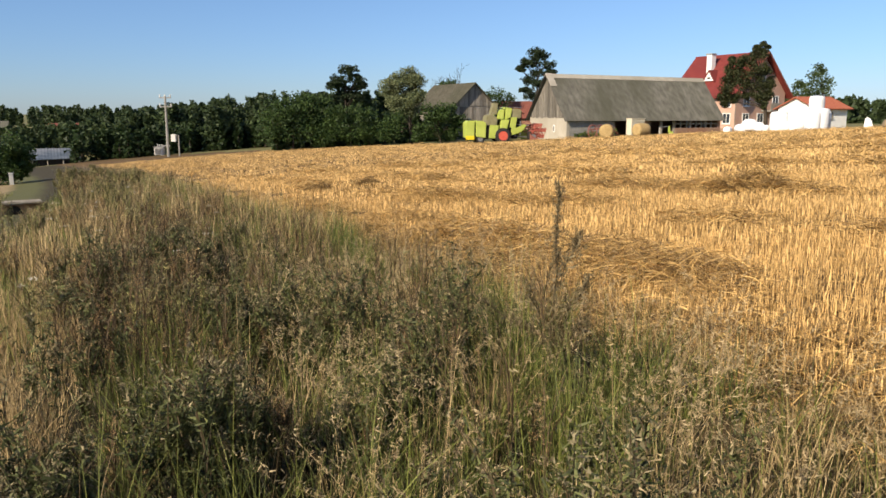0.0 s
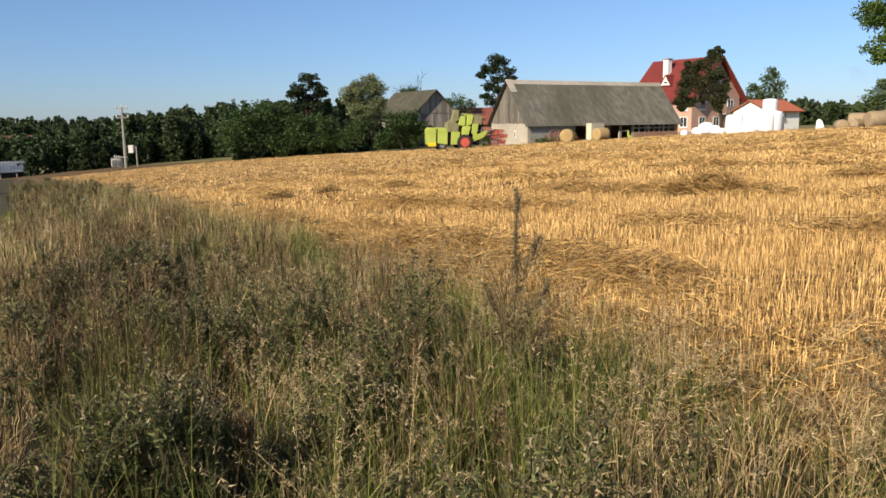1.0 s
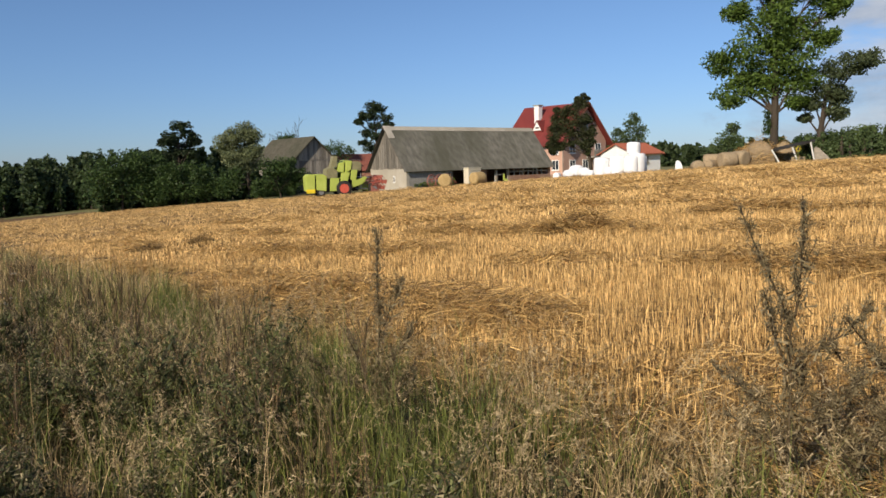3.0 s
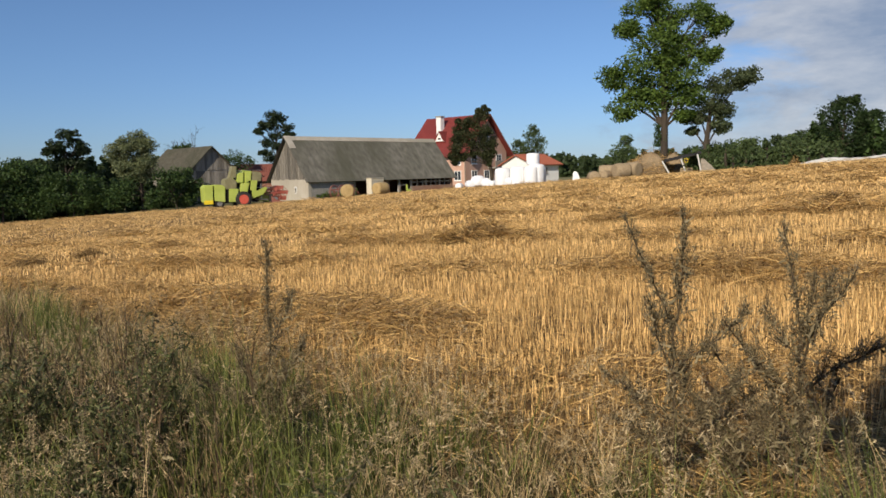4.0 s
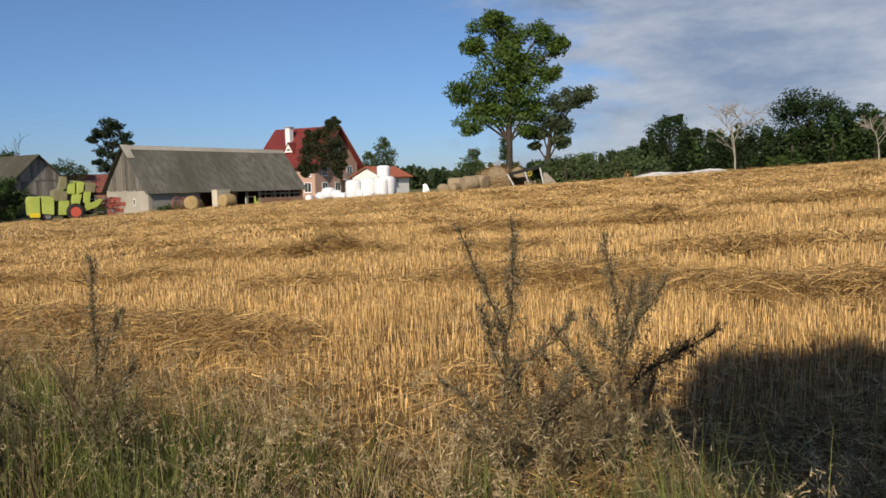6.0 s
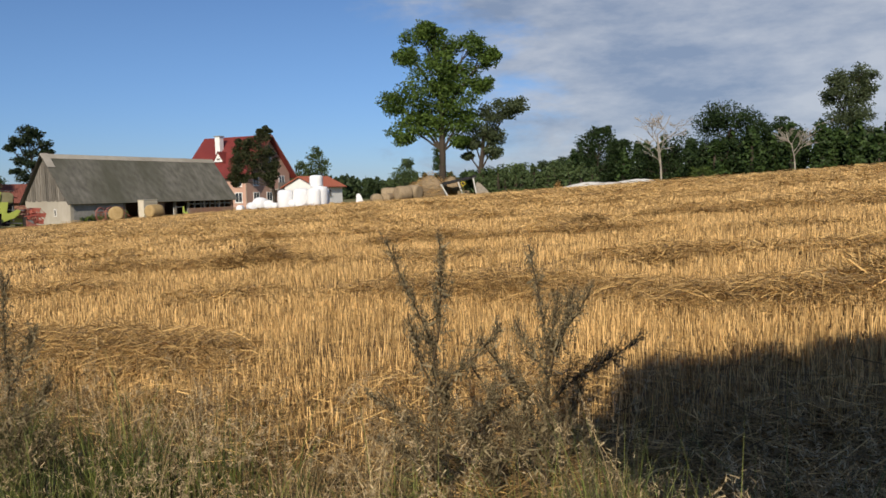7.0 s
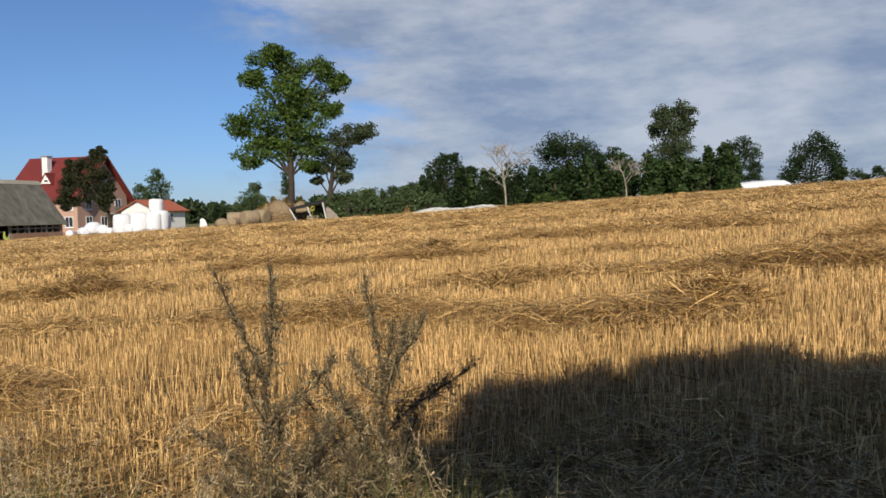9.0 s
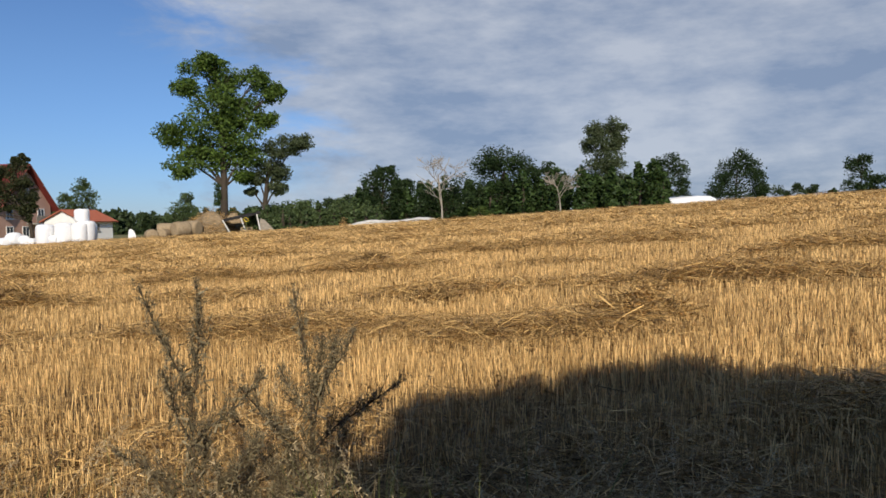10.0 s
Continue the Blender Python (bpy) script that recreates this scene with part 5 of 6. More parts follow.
def weed_patch(name, label, mat, n, lo, hi, y0, y1, h0, h1, per, leaf, seed, spread, clumping=0.8, power=1.5, bush=0, tips=""):
    """Many upright weeds, each a stem with side shoots set with small leaves or seed heads."""
    rng = np.random.default_rng(seed)
    t = tagged(new(name), label, "weeds", kind="stuff")
    x, y = verge_points(n, rng, lo, hi, y0, y1, power)
    stature = np.ones(n)
    if bush:
        home = rng.integers(0, n // bush, n)
        stature = rng.uniform(0.6, 1.2, n)[home]
        x, y = x[home] + rng.normal(0, 0.13, n) * stature, y[home] + rng.normal(0, 0.13, n) * stature
    keep = (rng.uniform(size=n) < 1 - clumping * (patches(x, y, 0.37 * seed) < 0.5)) & (np.hypot(x, y) > 1.45)
    x, y, stature = x[keep], y[keep], stature[keep]
    n = len(x)
    h = rng.uniform(h0, h1, n) * (0.75 + 0.4 * patches(x, y, 3.3)) * stature
    az, lean = rng.uniform(0, 2 * np.pi, n), np.abs(rng.normal(0.08, 0.18, n))
    base = np.stack([x, y, land(x, y) - 0.02], 1)
    r = np.hypot(x, y)
    V, F = blades(base, h, 0.006 + 0.0006 * r, rng.uniform(0, np.pi, n), az, lean, 3, 0.3)
    pieces = [(V, F)]
    shoots = 7
    f = rng.uniform(0.25, 0.85, (n, shoots))
    d = np.stack([np.sin(az), np.cos(az), np.zeros(n)], 1)
    sp = base[:, None, :] + np.array([0, 0, 1.0]) * (h[:, None] * f * (1 - 0.35 * lean[:, None] * f))[..., None] + d[:, None, :] * (h * lean)[:, None, None] * (f * f)[..., None]
    saz = rng.uniform(0, 2 * np.pi, (n, shoots))
    sl = h[:, None] * (1.0 - f) * rng.uniform(0.45, 0.9, (n, shoots)) + 0.05
    V, F = blades(sp.reshape(-1, 3), sl.ravel(), np.repeat(0.004 + 0.0005 * r, shoots), rng.uniform(0, np.pi, n * shoots), saz.ravel(), np.full(n * shoots, spread), 2, 0.4)
    pieces.append((V, F))
    under(mesh_np("stems", *joined(pieces), M["mugstem"]), t)
    g = rng.integers(0, shoots + 2, (n, per))
    q = rng.uniform(0.15, 1.0, (n, per))
    rows = np.arange(n)[:, None]
    onshoot = g < shoots
    gi = np.minimum(g, shoots - 1)
    s0, l0, a0 = sp[rows, gi], sl[rows, gi], saz[rows, gi]
    P1 = s0 + np.stack([np.sin(a0) * l0 * spread * q * q, np.cos(a0) * l0 * spread * q * q, l0 * q * (1 - 0.35 * spread * q)], -1)
    qq = 0.15 + 0.85 * q
    P2 = base[:, None, :] + np.stack([d[:, None, 0] * (h * lean)[:, None] * qq * qq, d[:, None, 1] * (h * lean)[:, None] * qq * qq, h[:, None] * qq * (1 - 0.35 * lean[:, None] * qq)], -1)
    P = np.where(onshoot[..., None], P1, P2) + rng.normal(0, 0.009, (n, per, 3))
    size = leaf * rng.uniform(0.5, 1.4, (n, per)) * (1.25 - 0.5 * q) * (0.8 + 0.05 * r[:, None])
    P, size = P.reshape(-1, 3), size.ravel()
    if tips:
        # the upper shoots carry small pale buds, the lower ones broad leaves
        high = (P[:, 2] - np.repeat(base[:, 2], per)) / np.repeat(h, per) > rng.uniform(0.68, 0.95, n * per)
        under(mesh_np("buds", *leaves(P[high], size[high] * 0.5, rng, wide=0.4), M[tips]), t, "pale grey flower buds")
        P, size = P[~high], size[~high] * 1.25
    under(mesh_np("leaves", *leaves(P, size, rng, wide=0.17), M[mat]), t)


def mugwort(x, y, branches, label, seed, h):
    """One tall mugwort: branches as chains of (sideways, height), set with narrow grey leaves."""
    rng = np.random.default_rng(seed)
    g = float(land(np.array(x), np.array(y)))
    t = thing("mugwort", Matrix.Translation((x, y, g)) @ Matrix.Rotation(-math.atan2(x, y), 4, "Z"), label, "weed", "mugworts on the verge")
    pieces, LP, LS = [], [], []
    # crowded low side branches round the foot
    low = []
    for _ in range(int(2.5 * h)):
        z0, sx, up = rng.uniform(0.02, 0.36 * h), rng.normal(0, 0.16 * h), rng.uniform(0.12, 0.30) * h
        low.append(([(-0.015, z0), (-0.015 + 0.55 * sx, z0 + 0.45 * up), (-0.015 + sx, z0 + up)], 0.0022))
    branches = branches + low
    for bi, (chain, r0) in enumerate(branches):
        P = np.array([(a, 0.0, b) for a, b in chain])
        dep = rng.uniform(-0.15, 0.15) if bi else 0.0
        s = np.concatenate([[0], np.cumsum(np.linalg.norm(np.diff(P, axis=0), axis=1))])
        u = np.linspace(0, s[-1], 14)
        Q = np.stack([np.interp(u, s, P[:, k]) for k in range(3)], 1)
        Q[1:-1] = 0.25 * Q[:-2] + 0.5 * Q[1:-1] + 0.25 * Q[2:]
        Q[:, 1] += dep * (u / s[-1]) ** 1.5
        Q += np.cumsum(rng.normal(0, 0.004, Q.shape), 0)
        w = u / s[-1]
        pieces.append(tube(Q, r0 * (1 - 0.75 * w) + 0.0008, 6))
        m = int(s[-1] * (340 if bi < len(branches) - len(low) else 190))
        f = rng.uniform(0.12 if bi else 0.25, 1, m)
        c = np.stack([np.interp(f * s[-1], u, Q[:, k]) for k in range(3)], 1)
        out = rng.normal(size=(m, 3))
        out[:, 2] = -np.abs(out[:, 2]) * 0.5
        LP.append(c + out * (0.012 + 0.016 * (1 - f[:, None])))
        LS.append(rng.uniform(0.02, 0.06, m) * (1.25 - 0.6 * f))
        # short side shoots crowded with flower buds
        for _ in range(int(10 + s[-1] * 62)):
            a = rng.uniform(0.15, 0.97)
            p = np.array([np.interp(a * s[-1], u, Q[:, k]) for k in range(3)])
            d = rng.normal(size=3)
            d[2] = abs(d[2]) + 0.5
            d = d / np.linalg.norm(d) + 1.3 * (Q[min(13, int(a * 13) + 1)] - Q[int(a * 13)]) / (s[-1] / 13)
            d /= np.linalg.norm(d)
            ln = rng.uniform(0.03, 0.17) * (1.2 - 0.75 * a)
            q = np.linspace(0, 1, 4)[:, None]
            S = p + d * ln * q
            pieces.append(tube(S, [0.0016, 0.0013, 0.001, 0.0006], 4))
            k = int(ln * 300)
            fs = rng.uniform(0.2, 1, (k, 1))
            LP.append(p + d * ln * fs + rng.normal(0, 0.007, (k, 3)))
            LS.append(rng.uniform(0.010, 0.023, k))
    under(mesh_np("stem", *joined(pieces), M["mugstem"], True), t, "brown branching stem")
    under(mesh_np("leaves", *leaves(np.concatenate(LP), np.concatenate(LS), rng, wide=0.19), M["mughero"]), t)


verge_grass()
white_flowers()
weed_patch("brown_weeds", "brown gone-to-seed weeds on the verge", "brownweed", 850, -3.0, -0.6, 3.0, 14, 0.45, 0.9, 170, 0.017, 31, 0.3, bush=9)
weed_patch("mugwort_thicket", "dark grey-green mugwort thicket on the verge", "darkleaf", 1000, -3.1, -0.95, 1.2, 9, 0.4, 0.85, 240, 0.042, 32, 0.4, clumping=0.9, bush=14, tips="budtip")
weed_patch("mugwort_thicket", "dark grey-green mugwort thicket farther along the verge", "mugleaf", 260, -3.4, -1.3, 5, 16, 0.5, 0.95, 150, 0.030, 36, 0.4, bush=10, tips="budtip")
weed_patch("tall_weeds", "tall grey-green weeds along the verge", "mugleaf", 460, -5.4, -1.9, 7.5, 55, 0.7, 1.15, 110, 0.036, 33, 0.4, power=1.3, bush=6, tips="budtip")
weed_patch("brown_weeds", "brown weeds farther along the verge", "goldweed", 700, -4.8, -0.5, 6.5, 50, 0.5, 0.95, 80, 0.033, 34, 0.4, power=1.3, bush=8)
weed_patch("low_weeds", "low grey-green weeds beside the stubble", "mugleaf", 170, -1.2, 0.5, -1.5, 6, 0.2, 0.42, 150, 0.022, 35, 0.5, bush=7)
mugwort(1.93, 2.54, [([(-0.03, 0), (-0.026, 0.29), (-0.028, 0.63), (-0.029, 0.76), (-0.11, 0.94), (-0.205, 1.17)], 0.006), ([(-0.028, 0.70), (-0.012, 0.86), (-0.01, 0.98), (-0.002, 1.2)], 0.004), ([(-0.028, 0.55), (0.05, 0.62), (0.12, 0.667), (0.244, 0.82)], 0.004), ([(-0.026, 0.3), (0.1, 0.42), (0.22, 0.58)], 0.004), ([(-0.026, 0.25), (-0.12, 0.42), (-0.2, 0.52)], 0.003), ([(-0.028, 0.60), (-0.09, 0.75), (-0.12, 0.86)], 0.003)], "tall grey mugwort with a forked top", 41, 1.2)
mugwort(2.34, 2.36, [([(-0.02, 0), (-0.015, 0.18), (-0.009, 0.41), (-0.008, 0.65), (-0.032, 0.825), (-0.081, 1.09)], 0.006), ([(-0.009, 0.55), (0.067, 0.756), (0.12, 0.82), (0.18, 0.914)], 0.004), ([(-0.009, 0.45), (0.132, 0.598), (0.23, 0.66), (0.316, 0.736)], 0.004), ([(-0.009, 0.40), (-0.12, 0.56), (-0.225, 0.669), (-0.26, 0.74)], 0.004), ([(-0.008, 0.58), (-0.1, 0.7), (-0.155, 0.79)], 0.003), ([(-0.008, 0.62), (0.013, 0.80), (0.03, 0.9)], 0.003), ([(0.03, 0.64), (0.08, 0.80), (0.091, 0.88)], 0.003), ([(-0.015, 0.2), (0.1, 0.36), (0.16, 0.5)], 0.003), ([(-0.015, 0.15), (-0.12, 0.3), (-0.2, 0.42)], 0.003)], "grey mugwort with spreading branches", 42, 1.1)
mugwort(2.16, 2.52, [([(0, 0), (0.01, 0.2), (-0.01, 0.42), (0.02, 0.58)], 0.004), ([(0, 0.2), (0.1, 0.34), (0.14, 0.46)], 0.003), ([(0, 0.25), (-0.09, 0.38), (-0.13, 0.5)], 0.003)], "low bushy mugwort between the taller ones", 45, 0.7)
mugwort(0.62, 3.80, [([(-0.069, 0), (-0.058, 0.225), (-0.047, 0.767), (-0.056, 1.21)], 0.0055), ([(-0.05, 0.45), (0.05, 0.62), (0.09, 0.75)], 0.003), ([(-0.05, 0.4), (-0.16, 0.58), (-0.2, 0.7)], 0.003), ([(-0.047, 0.7), (0.0, 0.85), (0.02, 0.93)], 0.002), ([(-0.05, 0.3), (0.08, 0.42), (0.14, 0.5)], 0.003)], "slender upright mugwort at the stubble's edge", 43, 1.2)
mugwort(2.04, 1.84, [([(0, 0), (0.0, 0.2), (0.01, 0.36), (0.0, 0.52)], 0.003), ([(0, 0.12), (0.07, 0.25), (0.10, 0.36)], 0.002), ([(0, 0.12), (-0.06, 0.24), (-0.08, 0.33)], 0.002), ([(0, 0.2), (0.04, 0.33), (0.05, 0.42)], 0.002), ([(0, 0.05), (0.1, 0.16), (0.16, 0.27)], 0.002), ([(0, 0.05), (-0.1, 0.15), (-0.15, 0.24)], 0.002)], "small pale mugwort in the shade", 44, 0.6)


def grass_stem(x, y, h, seed):
    rng = np.random.default_rng(seed)
    t = thing("grass_stem", Matrix.Translation((x, y, float(land(np.array(x), np.array(y))))), "single pale dry grass stem", "grass", "single stems")
    q = np.linspace(0, 1, 7)[:, None]
    under(mesh_np("stem", *tube(np.concatenate([0.03 * q ** 2, 0.01 * q, h * q], 1), 0.0022 * (1 - 0.6 * q[:, 0]), 5), M["drygrass"], True), t)


grass_stem(1.92, 0.63, 0.92, 1)
grass_stem(1.1, 1.75, 0.62, 2)


# ---- unseen roadside tree whose shade falls on the verge and stubble ----
# crown fitted to its ground shadow; last four boughs added to dim the verge
tree("unseen_shade_tree", -1.98, -4.0, -0.35, [(0.75, 5.65, 0.42, 0.36), (1.02, 5.62, 0.27, 0.28), (1.0, 5.25, 0.42, 0.3), (0.2, 5.7, 0.5, 0.4), (-0.2, 5.86, 0.35, 0.36), (-0.7, 5.6, 0.42, 0.38), (-1.15, 5.25, 0.45, 0.4), (-1.7, 4.9, 0.6, 0.5), (-2.4, 4.6, 0.7, 0.6), (0.35, 5.0, 0.55, 0.55), (-0.3, 5.0, 0.8, 0.7), (-1.1, 4.5, 0.8, 0.7), (0.45, 4.3, 0.5, 0.55), (-0.2, 4.1, 0.9, 0.8), (-1.2, 3.8, 0.9, 0.8), (-2.2, 3.7, 0.9, 0.8), (0.4, 3.6, 0.5, 0.55), (-0.3, 3.2, 0.9, 0.8), (-1.3, 3.0, 0.9, 0.8), (-2.3, 2.8, 0.9, 0.8), (0.3, 2.9, 0.5, 0.5), (-0.4, 2.3, 0.9, 0.7), (0.4, 2.2, 0.6, 0.6), (-1.4, 2.1, 0.9, 0.7), (1.8, 3.5, 0.4, 0.3), (2.45, 3.72, 0.3, 0.28), (3.05, 3.9, 0.28, 0.26), (3.6, 3.75, 0.3, 0.28)], "hedge", "leafy roadside tree shading the verge", "tree", size=0.26, n=1000, trunk=0.14, seed=77)

# trees added out of view to block sky light and deepen the shade
for i, (x, y, s) in enumerate(((-3.7, -9.1, 0.94), (-0.55, -10.95, 1.24), (2.6, -12.8, 1.53), (-9.35, -9.0, 1.0), (-12.85, -6.85, 0.94))):
    tree("unseen_shade_tree", x, y, -0.4, [(-2.0, 3.2 * s, 1.6, 1.4), (0, 2.4 * s, 2.0, 1.9), (2.0, 3.1 * s, 1.6, 1.8), (-1.2, 5.0 * s, 1.9, 1.6), (1.2, 5.3 * s, 1.9, 1.5), (0, 6.6 * s, 1.6, 1.2), (0, 4.0 * s, 2.2, 1.8), (-2.6, 1.4, 1.3, 1.2), (2.6, 1.4, 1.3, 1.2)], "hedge", "unseen leafy tree added to block sky light from behind", "tree", size=0.4, n=420, trunk=0.16, seed=80 + i)

# ---- farm machines and stores ----
M["lime"] = material("lime_green_paint", (0.40, 0.47, 0.085), (0.48, 0.54, 0.125), 0.5, 3, 0.05, c3=(0.302, 0.353, 0.059), big=0.5)
M["khaki"] = material("dusty_khaki_metal", (0.19, 0.175, 0.09), (0.26, 0.235, 0.13), 0.7, 4, 0.1)
M["redpaint"] = material("faded_red_paint", (0.34, 0.075, 0.05), (0.42, 0.12, 0.085), 0.6, 5, 0.1, c3=(0.22, 0.09, 0.06), big=0.6)
M["rimred"] = material("bright_red_rim", (0.55, 0.085, 0.05), (0.62, 0.13, 0.085), 0.5, 5, 0.05)
M["rust"] = material("rusty_red_iron", (0.24, 0.085, 0.06), (0.36, 0.15, 0.11), 0.7, 6, 0.2)
M["tyre"] = material("black_tyre", (0.025, 0.024, 0.022), (0.05, 0.045, 0.04), 0.85, 8, 0.3)
M["steel"] = material("dull_grey_steel", (0.22, 0.21, 0.20), (0.32, 0.31, 0.29), 0.5, 6, 0.1, metal=0.5)
M["film"] = material("white_bale_film", (0.80, 0.80, 0.80), (0.86, 0.86, 0.85), 0.35, 5, 0.25, c3=(0.72, 0.73, 0.75), big=0.5)
M["balestraw"] = material("pressed_straw", (0.336, 0.227, 0.092), (0.504, 0.361, 0.168), 0.9, 14, 0.8, c3=(0.277, 0.185, 0.076), big=0.5)
M["yellow"] = material("yellow_petal", (0.75, 0.55, 0.02), (0.85, 0.65, 0.04), 0.6, 4)
M["whitewood"] = material("weathered_white_board", (0.55, 0.53, 0.48), (0.68, 0.66, 0.61), 0.8, 6, 0.3)

QX = Matrix.Rotation(radians(90), 4, "X")


def at_xyz(x, y, z):
    return Matrix.Translation((x, y, z))


def wheel(parent, x, y, z, r, w, hub):
    """A ribbed tyre on a coloured rim, axle along y."""
    bm = torus(r - w * 0.42, w * 0.46, at_xyz(x, y, z) @ QX @ Matrix.Diagonal((1, 1, 1.15, 1)), 30, 10)
    n = 22
    for i in range(n):
        a = 2 * math.pi * i / n
        c = box(-0.05, 0.05, -w * 0.5, w * 0.5, -0.02, 0.035)
        c.transform(at_xyz(x + (r - 0.015) * math.cos(a), y, z + (r - 0.015) * math.sin(a)) @ Matrix.Rotation(math.pi / 2 - a, 4, "Y"))
        me = bpy.data.meshes.new("lug")
        c.to_mesh(me)
        c.free()
        bm.from_mesh(me)
        bpy.data.meshes.remove(me)
    wh = part("wheel", bm, M["tyre"], parent, "black ribbed tyre")
    rim = cyl(r * 0.60, w * 1.0, at_xyz(x, y, z) @ QX, 24)
    cyl(r * 0.2, w * 0.85, at_xyz(x, y, z) @ QX, 12, bm=rim)
    part("rim", rim, hub, wh, "faded red wheel rim")


def combine():
    """Old lime-green combine seen from its side, cutter bar and reel to the east."""
    g = float(hill(4.9, 69.0))
    c = thing("combine_harvester", tilted(2.0, 68.0, g, 84), "old lime-green combine harvester with a red reel", "combine harvester")
    D = 2.5
    part("straw_hood", prism([(0.05, 0.42), (0.75, 0.30), (0.82, 1.9), (0.2, 1.92), (0.02, 1.7)], 0.15, D - 0.15, 0.05), M["lime"], c)
    part("tail_panel", box(0.0, 0.75, 0.08, 0.15, 0.28, 0.62, 0.02), M["yellow"], c, "yellow lower tail panel")
    part("side_panel", prism([(0.88, 0.55), (1.75, 0.42), (1.8, 1.7), (1.5, 1.9), (0.9, 1.92)], 0.1, D - 0.1, 0.04), M["lime"], c)
    part("chassis", box(0.5, 4.6, 0.3, D - 0.3, 0.35, 1.5, 0.05), M["dark"], c)
    part("side_panel", prism([(2.05, 0.40), (2.72, 0.40), (2.9, 1.52), (2.12, 1.55)], 0.05, D - 0.05, 0.04), M["lime"], c)
    part("engine_cover", prism([(1.72, 1.5), (2.75, 1.5), (2.8, 2.15), (2.3, 2.5), (1.85, 2.35)], 0.15, D - 0.2, 0.05), M["khaki"], c, "dusty khaki engine cover")
    part("hatch", prism([(2.2, 2.45), (2.75, 2.45), (2.85, 3.42), (2.5, 3.46)], 0.3, 1.6, 0.02), M["khaki"], c, "raised dusty hatch")
    part("grain_tank", prism([(2.75, 2.05), (3.35, 2.0), (3.4, 2.85), (3.1, 2.92), (2.85, 2.75)], 0.1, D - 0.1, 0.06), M["lime"], c)
    part("grain_tank", prism([(3.42, 1.95), (3.95, 2.2), (4.05, 2.85), (3.5, 2.95)], 0.05, D - 0.05, 0.05), M["lime"], c)
    part("tank_cover", prism([(3.3, 2.9), (4.1, 2.8), (4.1, 3.0), (3.4, 3.08)], 0.2, D - 0.2, 0.03), M["lime"], c)
    part("threshing_hood", prism([(3.95, 2.15), (4.85, 2.1), (4.95, 2.75), (4.7, 2.95), (4.05, 2.98)], 0.15, D - 0.15, 0.06), M["khaki"], c, "dusty dark threshing hood")
    part("chute_panel", prism([(3.95, 0.62), (4.9, 0.95), (5.35, 1.5), (5.1, 1.62), (4.5, 1.3), (4.0, 1.35)], -0.03, 0.14, 0.03), M["lime"], c)
    part("guard_rail", rod((2.9, 0.12, 3.1), (4.9, 0.12, 3.05), 0.02), M["steel"], c)
    part("side_panel", prism([(2.95, 0.95), (3.55, 0.95), (3.85, 2.02), (3.1, 2.0)], 0.0, D, 0.05), M["lime"], c)
    part("dark_bay", box(3.6, 4.95, 0.35, D - 0.35, 1.0, 2.75, 0.04), M["dark"], c, "dark drive bay")
    part("platform_panel", prism([(3.85, 1.35), (4.35, 1.3), (4.5, 2.2), (3.95, 2.2)], 0.0, 0.12, 0.02), M["lime"], c)
    part("seat_pedestal", box(4.3, 4.75, 1.0, 1.5, 2.0, 2.45, 0.05), M["dark"], c)
    part("steering_column", rod((4.9, 1.25, 1.9), (5.15, 1.25, 2.55), 0.03), M["steel"], c)
    part("steering_wheel", torus(0.22, 0.02, at_xyz(5.18, 1.25, 2.58) @ Matrix.Rotation(radians(25), 4, "Y"), 20, 6), M["tyre"], c)
    part("feeder_house", prism([(4.1, 0.75), (4.6, 0.45), (5.6, 0.30), (5.75, 0.75), (5.4, 1.2), (4.3, 1.45)], 0.55, D - 0.6, 0.04), M["lime"], c)
    for x0, z0, x1, z1 in ((4.2, 1.15, 5.35, 1.35), (4.3, 0.6, 5.4, 0.5), (4.4, 1.6, 5.6, 1.5)):
        part("arm", rod((x0, 0.3, z0), (x1, 0.25, z1), 0.045), M["steel"], c)
    part("pulley", torus(0.46, 0.04, at_xyz(5.42, 0.3, 1.4) @ QX, 28, 6), M["rust"], c, "rusty pulley ring")
    sp = bmesh.new()
    for i in range(6):
        a = math.pi * i / 3
        rod((5.42, 0.3, 1.4), (5.42 + 0.45 * math.cos(a), 0.3, 1.4 + 0.45 * math.sin(a)), 0.022, 5, sp)
    part("spokes", sp, M["rust"], c)
    part("ladder", box(4.75, 4.82, 0.05, 0.12, 0.7, 1.9), M["steel"], c)
    wheel(c, 3.25, 0.0, 0.62, 0.66, 0.42, M["rimred"])
    wheel(c, 3.25, D, 0.62, 0.66, 0.42, M["rimred"])
    wheel(c, 1.3, 0.35, 0.34, 0.36, 0.25, M["steel"])
    wheel(c, 1.3, D - 0.35, 0.34, 0.36, 0.25, M["steel"])
    # header: trough, dividers and a six-bat reel
    part("trough", prism([(5.5, 0.22), (6.75, 0.18), (6.7, 0.26), (5.95, 0.32), (5.65, 0.55), (5.6, 1.0), (5.5, 1.0)], -0.6, D + 0.6, 0.01), M["dark"], c, "dark cutter trough")
    for y in (-0.62, D + 0.6):
        part("divider", prism([(5.5, 0.2), (7.1, 0.12), (6.7, 0.28), (5.9, 0.5), (5.5, 0.85)], y, y + 0.05, 0.01), M["rust"], c)
    part("auger", cyl(0.22, D + 1.1, at_xyz(5.85, D / 2, 0.55) @ QX, 14), M["steel"], c)
    cx, cz, rr = 6.4, 1.1, 0.56
    part("reel_shaft", rod((cx, -0.6, cz), (cx, D + 0.6, cz), 0.05, 8), M["redpaint"], c)
